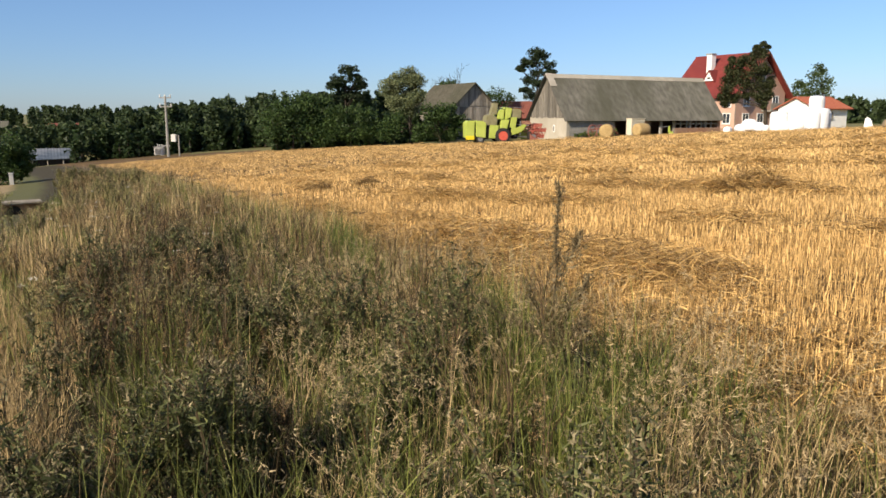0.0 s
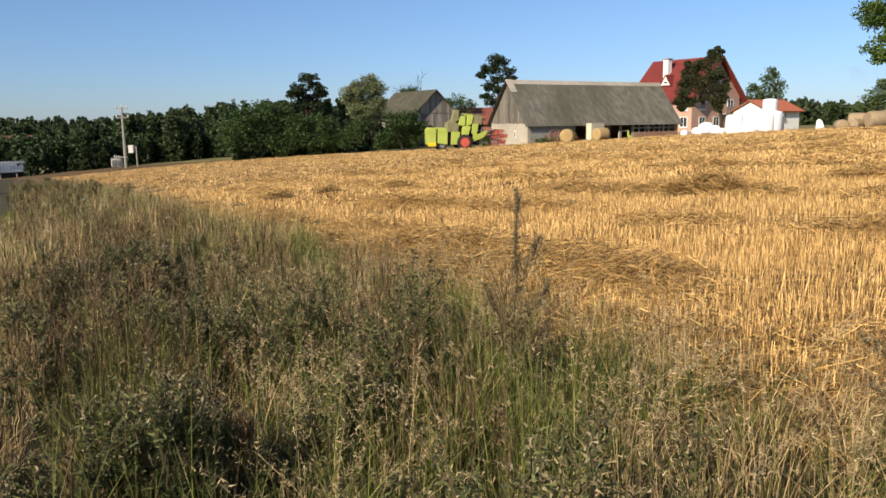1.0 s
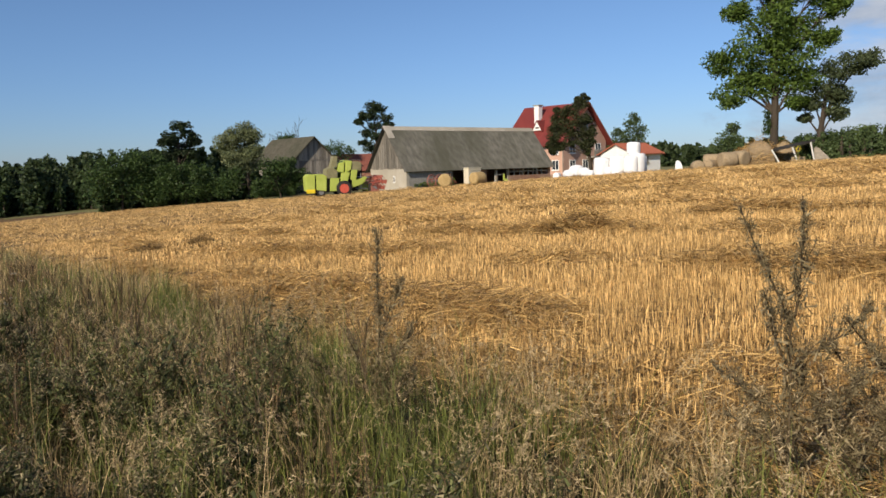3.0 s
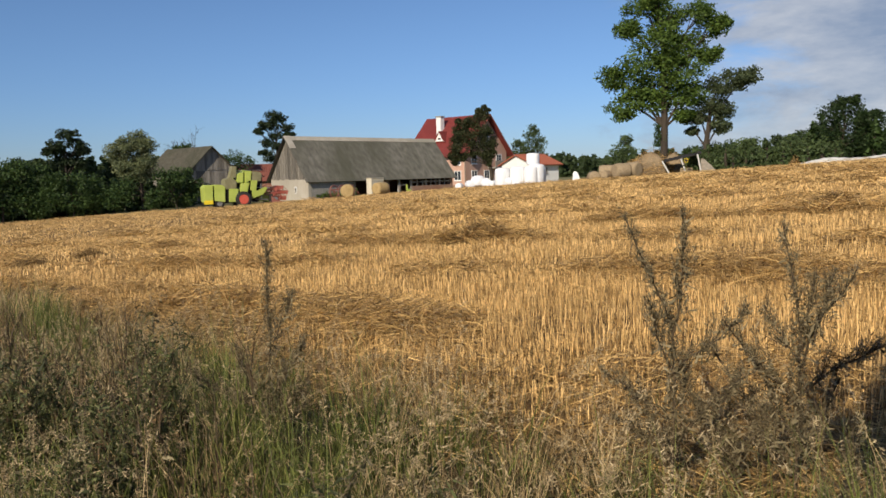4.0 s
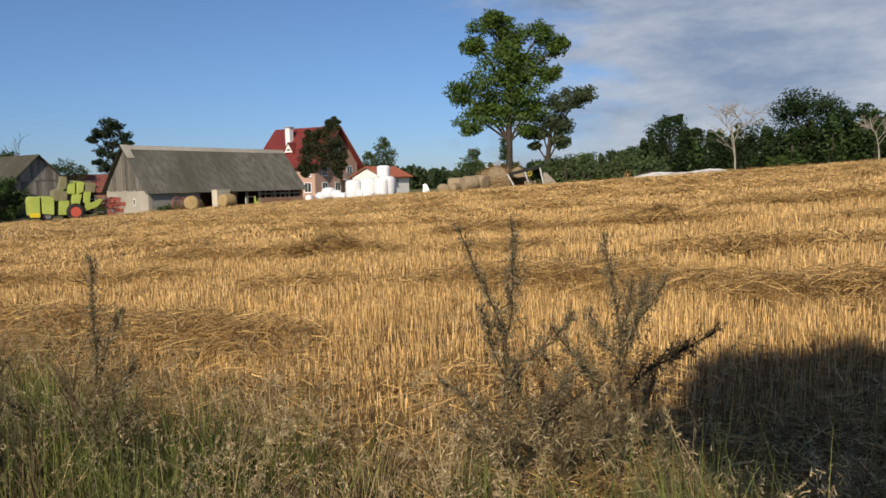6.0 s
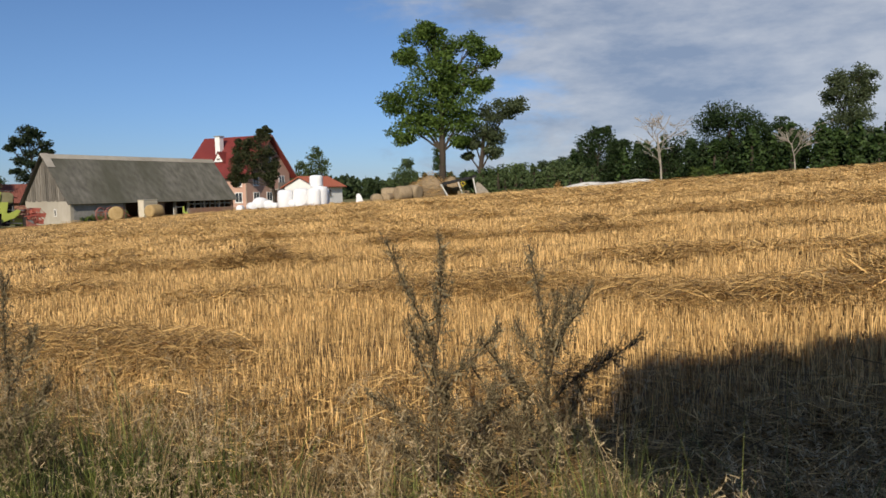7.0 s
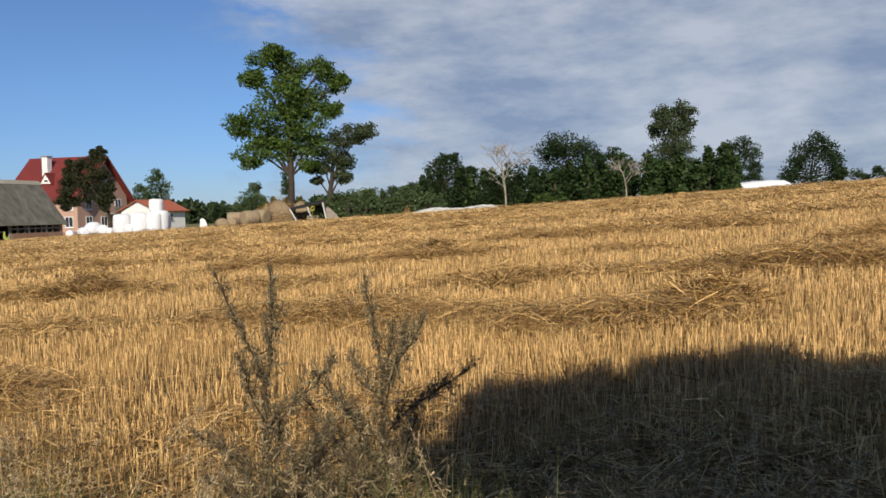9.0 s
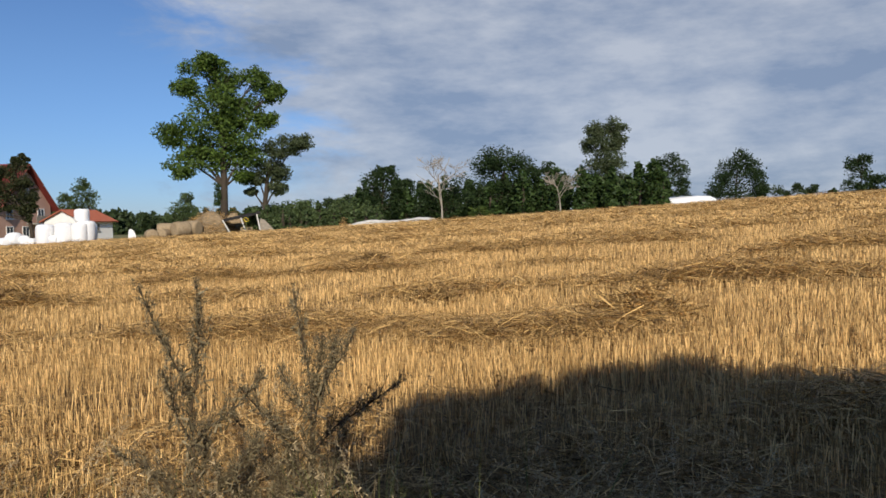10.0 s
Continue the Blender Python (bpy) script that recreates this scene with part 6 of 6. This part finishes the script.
    for i in range(6):
        a = math.pi * i / 3 + 0.2
        bx, bz = cx + rr * math.cos(a), cz + rr * math.sin(a)
        bat = rod((bx, -0.58, bz), (bx, D + 0.58, bz), 0.05, 6)
        for k in range(28):
            y = -0.5 + k * (D + 1.0) / 27
            rod((bx, y, bz), (bx - 0.03, y, bz - 0.28), 0.02, 4, bat)
        part("bat", bat, M["redpaint"], c, "red reel bat with tines")
    for y in (-0.5, D * 0.25, D / 2, D * 0.75, D + 0.5):
        sp = bmesh.new()
        for i in range(6):
            a = math.pi * i / 3 + 0.2
            b = a + math.pi / 3
            rod((cx, y, cz), (cx + rr * math.cos(a), y, cz + rr * math.sin(a)), 0.04, 5, sp)
            rod((cx + rr * math.cos(a), y, cz + rr * math.sin(a)), (cx + rr * math.cos(b), y, cz + rr * math.sin(b)), 0.02, 5, sp)
        part("reel_spider", sp, M["redpaint"], c)
    for y in (-0.55, D + 0.55):
        part("reel_arm", rod((5.55, y, 1.05), (cx, y, cz), 0.045), M["redpaint"], c)


def round_bale(name, x, y, r, w, axis_az, mat, label, group, lift=0.0, seed=0):
    """A pressed bale on its side with slightly sagging, ringed flanks."""
    rng = random.Random(seed)
    g = float(hill(x, y)) + lift
    t = thing(name, tilted(x, y, g, axis_az), label, "bale", group)
    bm = bmesh.new()
    seg, rings = 28, 9
    R = []
    for i in range(rings):
        u = -w / 2 + w * i / (rings - 1)
        edge = 1 - 0.10 * abs(2 * i / (rings - 1) - 1) ** 5
        R.append([])
        for j in range(seg):
            a = 2 * math.pi * j / seg
            q = r * edge * (1 + 0.018 * math.sin(3 * a + seed) + rng.uniform(-0.012, 0.012))
            R[-1].append(bm.verts.new((u, q * math.cos(a), max(0.0, r * 0.97 + q * math.sin(a) * (1 if math.sin(a) > 0 else 0.97)))))
    for i in range(rings - 1):
        for j in range(seg):
            bm.faces.new((R[i][j], R[i + 1][j], R[i + 1][(j + 1) % seg], R[i][(j + 1) % seg]))
    for i, s in ((0, -1), (rings - 1, 1)):
        last = R[i]
        for f in (0.75, 0.5, 0.25):
            ring = [bm.verts.new((R[i][j].co.x + s * 0.03 * (1 - f), R[i][j].co.y * f, r * 0.97 + (R[i][j].co.z - r * 0.97) * f)) for j in range(seg)]
            for j in range(seg):
                bm.faces.new((last[j], ring[j], ring[(j + 1) % seg], last[(j + 1) % seg]))
            last = ring
        bm.faces.new(last)
    part("roll", bm, mat, t, smooth=True)
    return t


def wrapped_bale(x, y, z, r, h, seed, stand=True, az=0):
    """A white film-wrapped bale: a squat drum with soft bulging edges and creased ends."""
    rng = random.Random(seed)
    t = thing("wrapped_bale", tilted(x, y, z, az), "white film-wrapped silage bale in the farm's stack", "bale", "white wrapped bales")
    bm = bmesh.new()
    seg = 26
    prof = [(0.0, 0.0), (0.55, 0.0), (0.9, 0.03), (0.985, 0.12), (1.0, 0.35), (1.01, 0.6), (0.99, 0.85), (0.9, 0.965), (0.6, 1.0), (0.25, 1.01)]
    rings = []
    for p, q in prof[1:]:
        rings.append([bm.verts.new((r * p * (1 + 0.03 * math.sin(2 * a + seed) + rng.uniform(-0.015, 0.015)) * math.cos(a), r * p * (1 + rng.uniform(-0.012, 0.012)) * math.sin(a), h * q + rng.uniform(-0.012, 0.012))) for a in (2 * math.pi * j / seg for j in range(seg))])
    for i in range(len(rings) - 1):
        for j in range(seg):
            bm.faces.new((rings[i][j], rings[i][(j + 1) % seg], rings[i + 1][(j + 1) % seg], rings[i + 1][j]))
    bm.faces.new(rings[0][::-1])
    bm.faces.new(rings[-1])
    if not stand:
        bm.transform(at_xyz(0, 0, r) @ Matrix.Rotation(radians(90), 4, "Y") @ at_xyz(0, 0, -h / 2))
    part("film_wrap", bm, M["film"], t, smooth=True)


def pole():
    g = float(hill(-33.2, 94.3))
    t = thing("utility_pole", tilted(-33.2, 94.3, g - 0.3, 90), "concrete power pole with a transformer box", "utility pole")
    part("mast", rod((0, 0, 0), (0.0, 0, 7.5), 0.19, 8, r2=0.12), M["concrete"], t)
    for z, w in ((7.25, 1.4), (6.2, 1.5)):
        a = part("crossarm", box(-w / 2, w / 2, -0.06, 0.06, z, z + 0.13, 0.01), M["steel"], t)
        for x in (-w / 2 + 0.08, 0.0, w / 2 - 0.08):
            part("insulator", cyl(0.07, 0.3, at_xyz(x, 0, z + 0.28), 8), M["whitewood"], a, "pale insulator")
    part("bracket", box(-0.8, 0.3, -0.1, 0.1, 1.55, 1.7), M["steel"], t)
    tb = part("transformer_box", box(-1.55, -0.45, -0.45, 0.35, 0.50, 1.45, 0.06), M["whitewood"], t, "pale grey transformer box")
    part("lid", box(-1.62, -0.38, -0.52, 0.42, 1.45, 1.54, 0.03), M["steel"], tb)
    for i in range(6):
        part("fin", box(-1.42 + i * 0.16, -1.39 + i * 0.16, -0.56, -0.45, 0.6, 1.35), M["steel"], tb)
    for x in (-1.25, -1.0, -0.75):
        part("bushing", cyl(0.05, 0.3, at_xyz(x, 0, 1.69), 8), M["whitewood"], tb)
    part("switch_box", box(0.5, 1.1, -0.3, 0.2, 2.1, 3.0, 0.04), M["whitewood"], t, "small pale switch box")
    part("stay", rod((1.35, 0, 0.0), (1.35, 0, 2.9), 0.09, 8), M["concrete"], t)


def lean_to():
    """A tumbledown timber frame beside the straw heap, with a sagging sheet roof."""
    g = 0.70
    t = thing("lean_to", tilted(34.6, 50.6, g, 126), "tumbledown lean-to of grey timber with sagging roof", "shelter")
    part("roof", roof_slab((0.1, -0.1, 0.95), (2.9, -0.1, 1.55), (2.9, 1.9, 1.75), (0.1, 1.9, 1.15), 0.07, 8, 0.04), M["dark"], t, "dark sagging roof sheet")
    for x0, x1, z1 in ((0.75, 0.1, 1.05), (1.9, 1.45, 1.2), (2.95, 2.62, 1.5)):
        part("prop", rod((x0, -0.15, -0.15), (x1, -0.1, z1), 0.06, 6), M["whitewood"], t, "pale leaning prop")
    part("tarpaulin", prism([(2.9, -0.2), (4.3, -0.2), (3.7, 0.55), (3.1, 1.15), (2.85, 1.2)], 0.2, 1.7, 0.08), M["post"], t, "grey crumpled tarpaulin")
    part("crate", box(1.4, 2.3, 0.4, 1.2, -0.2, 0.5, 0.02), M["oldbale"], t)


def sunflower(x, y, h, seed):
    rng = random.Random(seed)
    g = float(hill(x, y))
    t = thing("sunflower", tilted(x, y, g, 125), "yellow sunflower at the field's edge", "flower", "sunflowers")
    part("stem", rod((0, 0, -0.1), (0.03, -0.05, h), 0.025, 6), M["greengrass"], t)
    hd = bmesh.new()
    for i in range(14):
        a = 2 * math.pi * i / 14
        v = [hd.verts.new((0.03 + p * math.cos(b), -0.09, h + p * math.sin(b))) for p, b in ((0.09, a - 0.2), (0.24, a), (0.09, a + 0.2))]
        hd.faces.new(v)
    part("petals", hd, M["yellow"], t)
    part("disc", cyl(0.11, 0.05, at_xyz(0.03, -0.08, h) @ QX, 12), M["barktree"], t)
    for z in (0.35, 0.6, 0.8):
        lf = bmesh.new()
        s = rng.choice((-1, 1))
        q = [lf.verts.new(p) for p in ((0, 0, h * z), (s * 0.16, -0.1, h * z + 0.06), (s * 0.34, -0.03, h * z - 0.04), (s * 0.17, 0.09, h * z + 0.04))]
        lf.faces.new(q)
        part("leaf", lf, LEAF["light"], t)


def silage_bag():
    """A long white silage bag lying on the crest, one end greyed and slumped."""
    g = 2.35
    t = thing("silage_bag", tilted(67.9, 31.2, g, 156), "long white silage bag with a slumped grey end", "silage bag")
    P = [(-1.3, 0.12), (-0.9, 0.55), (-0.2, 0.72), (0.4, 0.82), (1.2, 1.02), (2.4, 1.2), (4.0, 1.3), (5.0, 1.22), (5.6, 0.9), (5.95, 0.3)]
    bm = bmesh.new()
    R = []
    for i, (x, h) in enumerate(P):
        R.append([bm.verts.new((x, (0.9 if h > 0.5 else 0.55) * math.cos(a), -0.25 + (h + 0.25) * math.sin(a) * (1 + 0.04 * math.sin(7 * a + i)))) for a in (math.pi * j / 14 for j in range(15))])
    for i in range(len(P) - 1):
        for j in range(14):
            bm.faces.new((R[i][j], R[i + 1][j], R[i + 1][j + 1], R[i][j + 1]))
    bm.faces.new(R[0])
    bm.faces.new(R[-1][::-1])
    part("bag", bm, M["film"], t, smooth=True)


combine()
round_bale("round_bale", 13.75, 66.0, 0.60, 1.2, 12, M["balestraw"], "round straw bale on the field before the barn", "round straw bales", seed=1)
round_bale("round_bale", 16.75, 66.2, 0.56, 1.2, 62, M["balestraw"], "round straw bale on the field before the barn", "round straw bales", seed=2)
for i, (x, y, r, lift) in enumerate(((30.3, 53.1, 0.46, -0.2), (31.2, 52.8, 0.40, -0.1), (32.2, 52.2, 0.58, 0.0), (31.7, 53.5, 0.56, 0.0), (33.2, 52.3, 0.60, 0.0))):
    round_bale("round_bale", x, y, r, 1.2, 20 + 35 * i, M["oldbale"], "old slumped round bale beside the straw heap", "old round bales", lift, 20 + i)
straw_heap(35.1, 53.2, 2.6, 1.9, 2.0, 8000, "great weathered straw heap beneath the maple", 0.35, 11)
straw_heap(36.9, 51.6, 1.2, 0.8, 0.85, 1500, "low straw pile under the tumbledown lean-to", 0.35, 16)
straw_heap(37.2, 53.0, 1.7, 1.3, 1.8, 3500, "second mound of the weathered straw heap", 0.35, 12)
# wrapped bales: a stack, one alone, a fallen row
for i, (x, y, z, r, h, st) in enumerate((
        (27.50, 61.1, 0.0, 0.64, 1.66, True), (28.0, 61.6, 0.0, 0.62, 1.55, True), (28.95, 60.4, 0.05, 0.70, 1.75, True), (28.8, 60.75, 1.74, 0.56, 1.0, True), (28.35, 60.2, 0.02, 0.60, 1.62, True), (29.7, 61.2, 0.1, 0.5, 1.5, True),
        (26.45, 61.9, -0.05, 0.66, 1.60, True), (26.85, 61.2, 0.0, 0.36, 0.55, False), (25.1, 64.2, -0.15, 0.55, 1.0, False), (24.4, 64.4, -0.2, 0.38, 0.9, False), (25.55, 63.4, -0.1, 0.42, 0.9, False), (23.6, 65.0, -0.25, 0.30, 0.7, False), (26.0, 63.0, -0.1, 0.3, 0.7, False))):
    wrapped_bale(x, y, z, r, h, i, st, 20 * i)
pole()
lean_to()
silage_bag()
sunflower(35.6, 48.9, 1.0, 1)
tree("shrub", 14.38, 73.5, float(hill(14.38, 73.5)) - 0.05, [(-1.9, 0.2, 0.6, 0.25), (-1.1, 0.3, 0.7, 0.3), (-0.2, 0.35, 0.7, 0.35), (0.7, 0.3, 0.7, 0.3), (1.5, 0.45, 0.6, 0.4)], "light", "low green weeds along the barn's wall", "shrub", size=0.24, n=160, trunk=0.02, seed=92)
tree("shrub", 50.9, 38.4, float(hill(50.9, 38.4)) - 0.05, [(-0.35, 0.65, 0.45, 0.35), (0.1, 0.85, 0.4, 0.3), (0.55, 0.45, 0.45, 0.3), (-0.7, 0.4, 0.3, 0.3), (-0.75, 0.95, 0.2, 0.15), (0.95, 0.5, 0.25, 0.2)], "light", "low yellow-green bush at the foot of the hedge", "shrub", size=0.2, n=130, trunk=0.03, seed=91)


def hay_rake(x, y, az):
    """Red finger-wheel rake parked before the barn."""
    g = float(hill(x, y))
    t = thing("hay_rake", tilted(x, y, g, az), "rusty red finger-wheel hay rake before the barn", "hay rake")
    part("beam", rod((0, 0, 0.75), (2.2, 0, 0.9), 0.05), M["redpaint"], t)
    for i in range(3):
        bm = torus(0.55, 0.05, at_xyz(0.2 + i * 0.85, -0.15, 0.6) @ QX @ Matrix.Rotation(0.3, 4, "Y"), 24, 6)
        for k in range(12):
            a = 2 * math.pi * k / 12
            rod((0.2 + i * 0.85, -0.15, 0.6), (0.2 + i * 0.85 + 0.66 * math.cos(a), -0.15, 0.6 + 0.66 * math.sin(a)), 0.014, 4, bm)
        part("finger_wheel", bm, M["rust"], t)
    part("drawbar", rod((2.2, 0, 0.9), (3.0, 0.1, 0.35), 0.05), M["redpaint"], t)


def plough(x, y, az):
    g = float(hill(x, y))
    t = thing("plough", tilted(x, y, g, az) @ Matrix.Scale(0.62, 4), "small yellow-green plough parked by the barn", "plough")
    part("beam", rod((-1.6, 0, 1.05), (0.2, 0, 1.2), 0.05), M["steel"], t)
    part("mast", prism([(0.0, 0.25), (0.35, 0.25), (0.25, 1.25), (0.05, 1.25)], -0.06, 0.06, 0.01), M["lime"], t)
    part("share", prism([(0.1, 0.0), (0.9, 0.05), (0.75, 0.4), (0.25, 0.45)], -0.1, 0.05, 0.02), M["lime"], t)
    part("leg", rod((-1.5, 0, -0.05), (-1.4, 0, 1.05), 0.05), M["whitewood"], t)


def white_sack(x, y):
    g = float(hill(x, y))
    t = thing("white_sack", tilted(x, y, g, 118), "upright white sack with a flap on the ground", "sack")
    part("sack", prism([(-0.28, -0.05), (0.38, -0.05), (0.3, 0.35), (0.12, 0.8), (-0.2, 0.85), (-0.25, 0.4)], -0.22, 0.22, 0.08), M["film"], t)
    part("flap", box(-0.9, -0.25, -0.25, 0.25, -0.05, 0.06, 0.02), M["film"], t)


def film_sheet(x, y, az, length):
    """A low ridge covered with pale sheeting at the field's edge."""
    rng = random.Random(6)
    g = float(hill(x, y))
    t = thing("plastic_sheet", tilted(x, y, g, az), "pale grey plastic sheet over a low ridge", "sheet")
    bm = bmesh.new()
    R = []
    for i in range(24):
        u = i / 23
        h = (0.40 + 0.12 * math.sin(u * 9) + rng.uniform(-0.04, 0.04)) * math.sin(math.pi * min(1, max(0.04, u))) ** 0.4
        zg = float(hill(x + u * length * math.sin(radians(az)), y + u * length * math.cos(radians(az)))) - g
        R.append([bm.verts.new((u * length, 0.7 * math.cos(a), zg - 0.06 + (h + 0.06) * math.sin(a))) for a in (math.pi * j / 8 for j in range(9))])
    for i in range(23):
        for j in range(8):
            bm.faces.new((R[i][j], R[i + 1][j], R[i + 1][j + 1], R[i][j + 1]))
    bm.faces.new(R[0])
    bm.faces.new(R[-1][::-1])
    part("sheet", bm, M["whitewood"], t, smooth=True)


hay_rake(12.9, 69.0, 70)
plough(21.6, 75.2, 80)
white_sack(31.4, 58.0)
film_sheet(40.2, 42.7, 128, 7.0)
straw_heap(39.7, 42.6, 0.35, 0.35, 0.75, 500, "small pointed sheaf of straw at the field's edge", 0.2, 15)


def culvert(x, y, az):
    """A low concrete headwall over the ditch beside the lane, with a dark pipe mouth."""
    t = thing("culvert", tilted(x, y, float(land(np.array(x), np.array(y))), az), "low concrete culvert headwall over a dark ditch", "culvert")
    part("headwall", box(-1.1, 1.1, -0.12, 0.12, -0.3, 0.34, 0.03), M["brick"], t, "brown stained headwall")
    part("cap", box(-1.2, 0.9, -0.40, 0.25, 0.34, 0.42, 0.03), M["post"], t, "worn grey concrete cap")
    part("pipe", cyl(0.22, 0.12, at_xyz(0.1, -0.12, 0.05) @ QX, 18), M["dark"], t, "dark pipe mouth")


def garden_fence(x, y, az, n):
    """Green wire panels between thin posts."""
    t = thing("garden_fence", tilted(x, y, float(hill(x, y)) - 0.05, az), "dark green wire fence by the lane", "fence")
    for i in range(n + 1):
        part("post", rod((i * 1.6, 0, -0.3), (i * 1.6, 0, 1.35), 0.035, 6), M["fencegreen"], t)
    for i in range(n):
        bm = bmesh.new()
        for k in range(7):
            rod((i * 1.6 + 0.03, 0, 0.1 + k * 0.19), (i * 1.6 + 1.57, 0, 0.1 + k * 0.19), 0.012, 4, bm)
        for k in range(15):
            rod((i * 1.6 + 0.1 + k * 0.1, 0.01, 0.05), (i * 1.6 + 0.1 + k * 0.1, 0.01, 1.3), 0.010, 4, bm)
        part("panel", bm, M["fencegreen"], t)


def marker_post(x, y):
    t = thing("marker_post", tilted(x, y, float(hill(x, y)) - 0.05, 60), "short white marker post beside the fence", "post")
    part("shaft", box(-0.13, 0.13, -0.1, 0.1, 0, 0.78, 0.02), M["whitewood"], t)
    part("cap", box(-0.16, 0.16, -0.13, 0.13, 0.78, 0.86, 0.02), M["whitewood"], t)


M["fencegreen"] = material("dark_green_wire", (0.025, 0.055, 0.035), (0.05, 0.085, 0.055), 0.6, 5)
culvert(-13.6, 24.2, 58)
garden_fence(-37.9, 55.5, 62, 4)
marker_post(-29.5, 53.0)
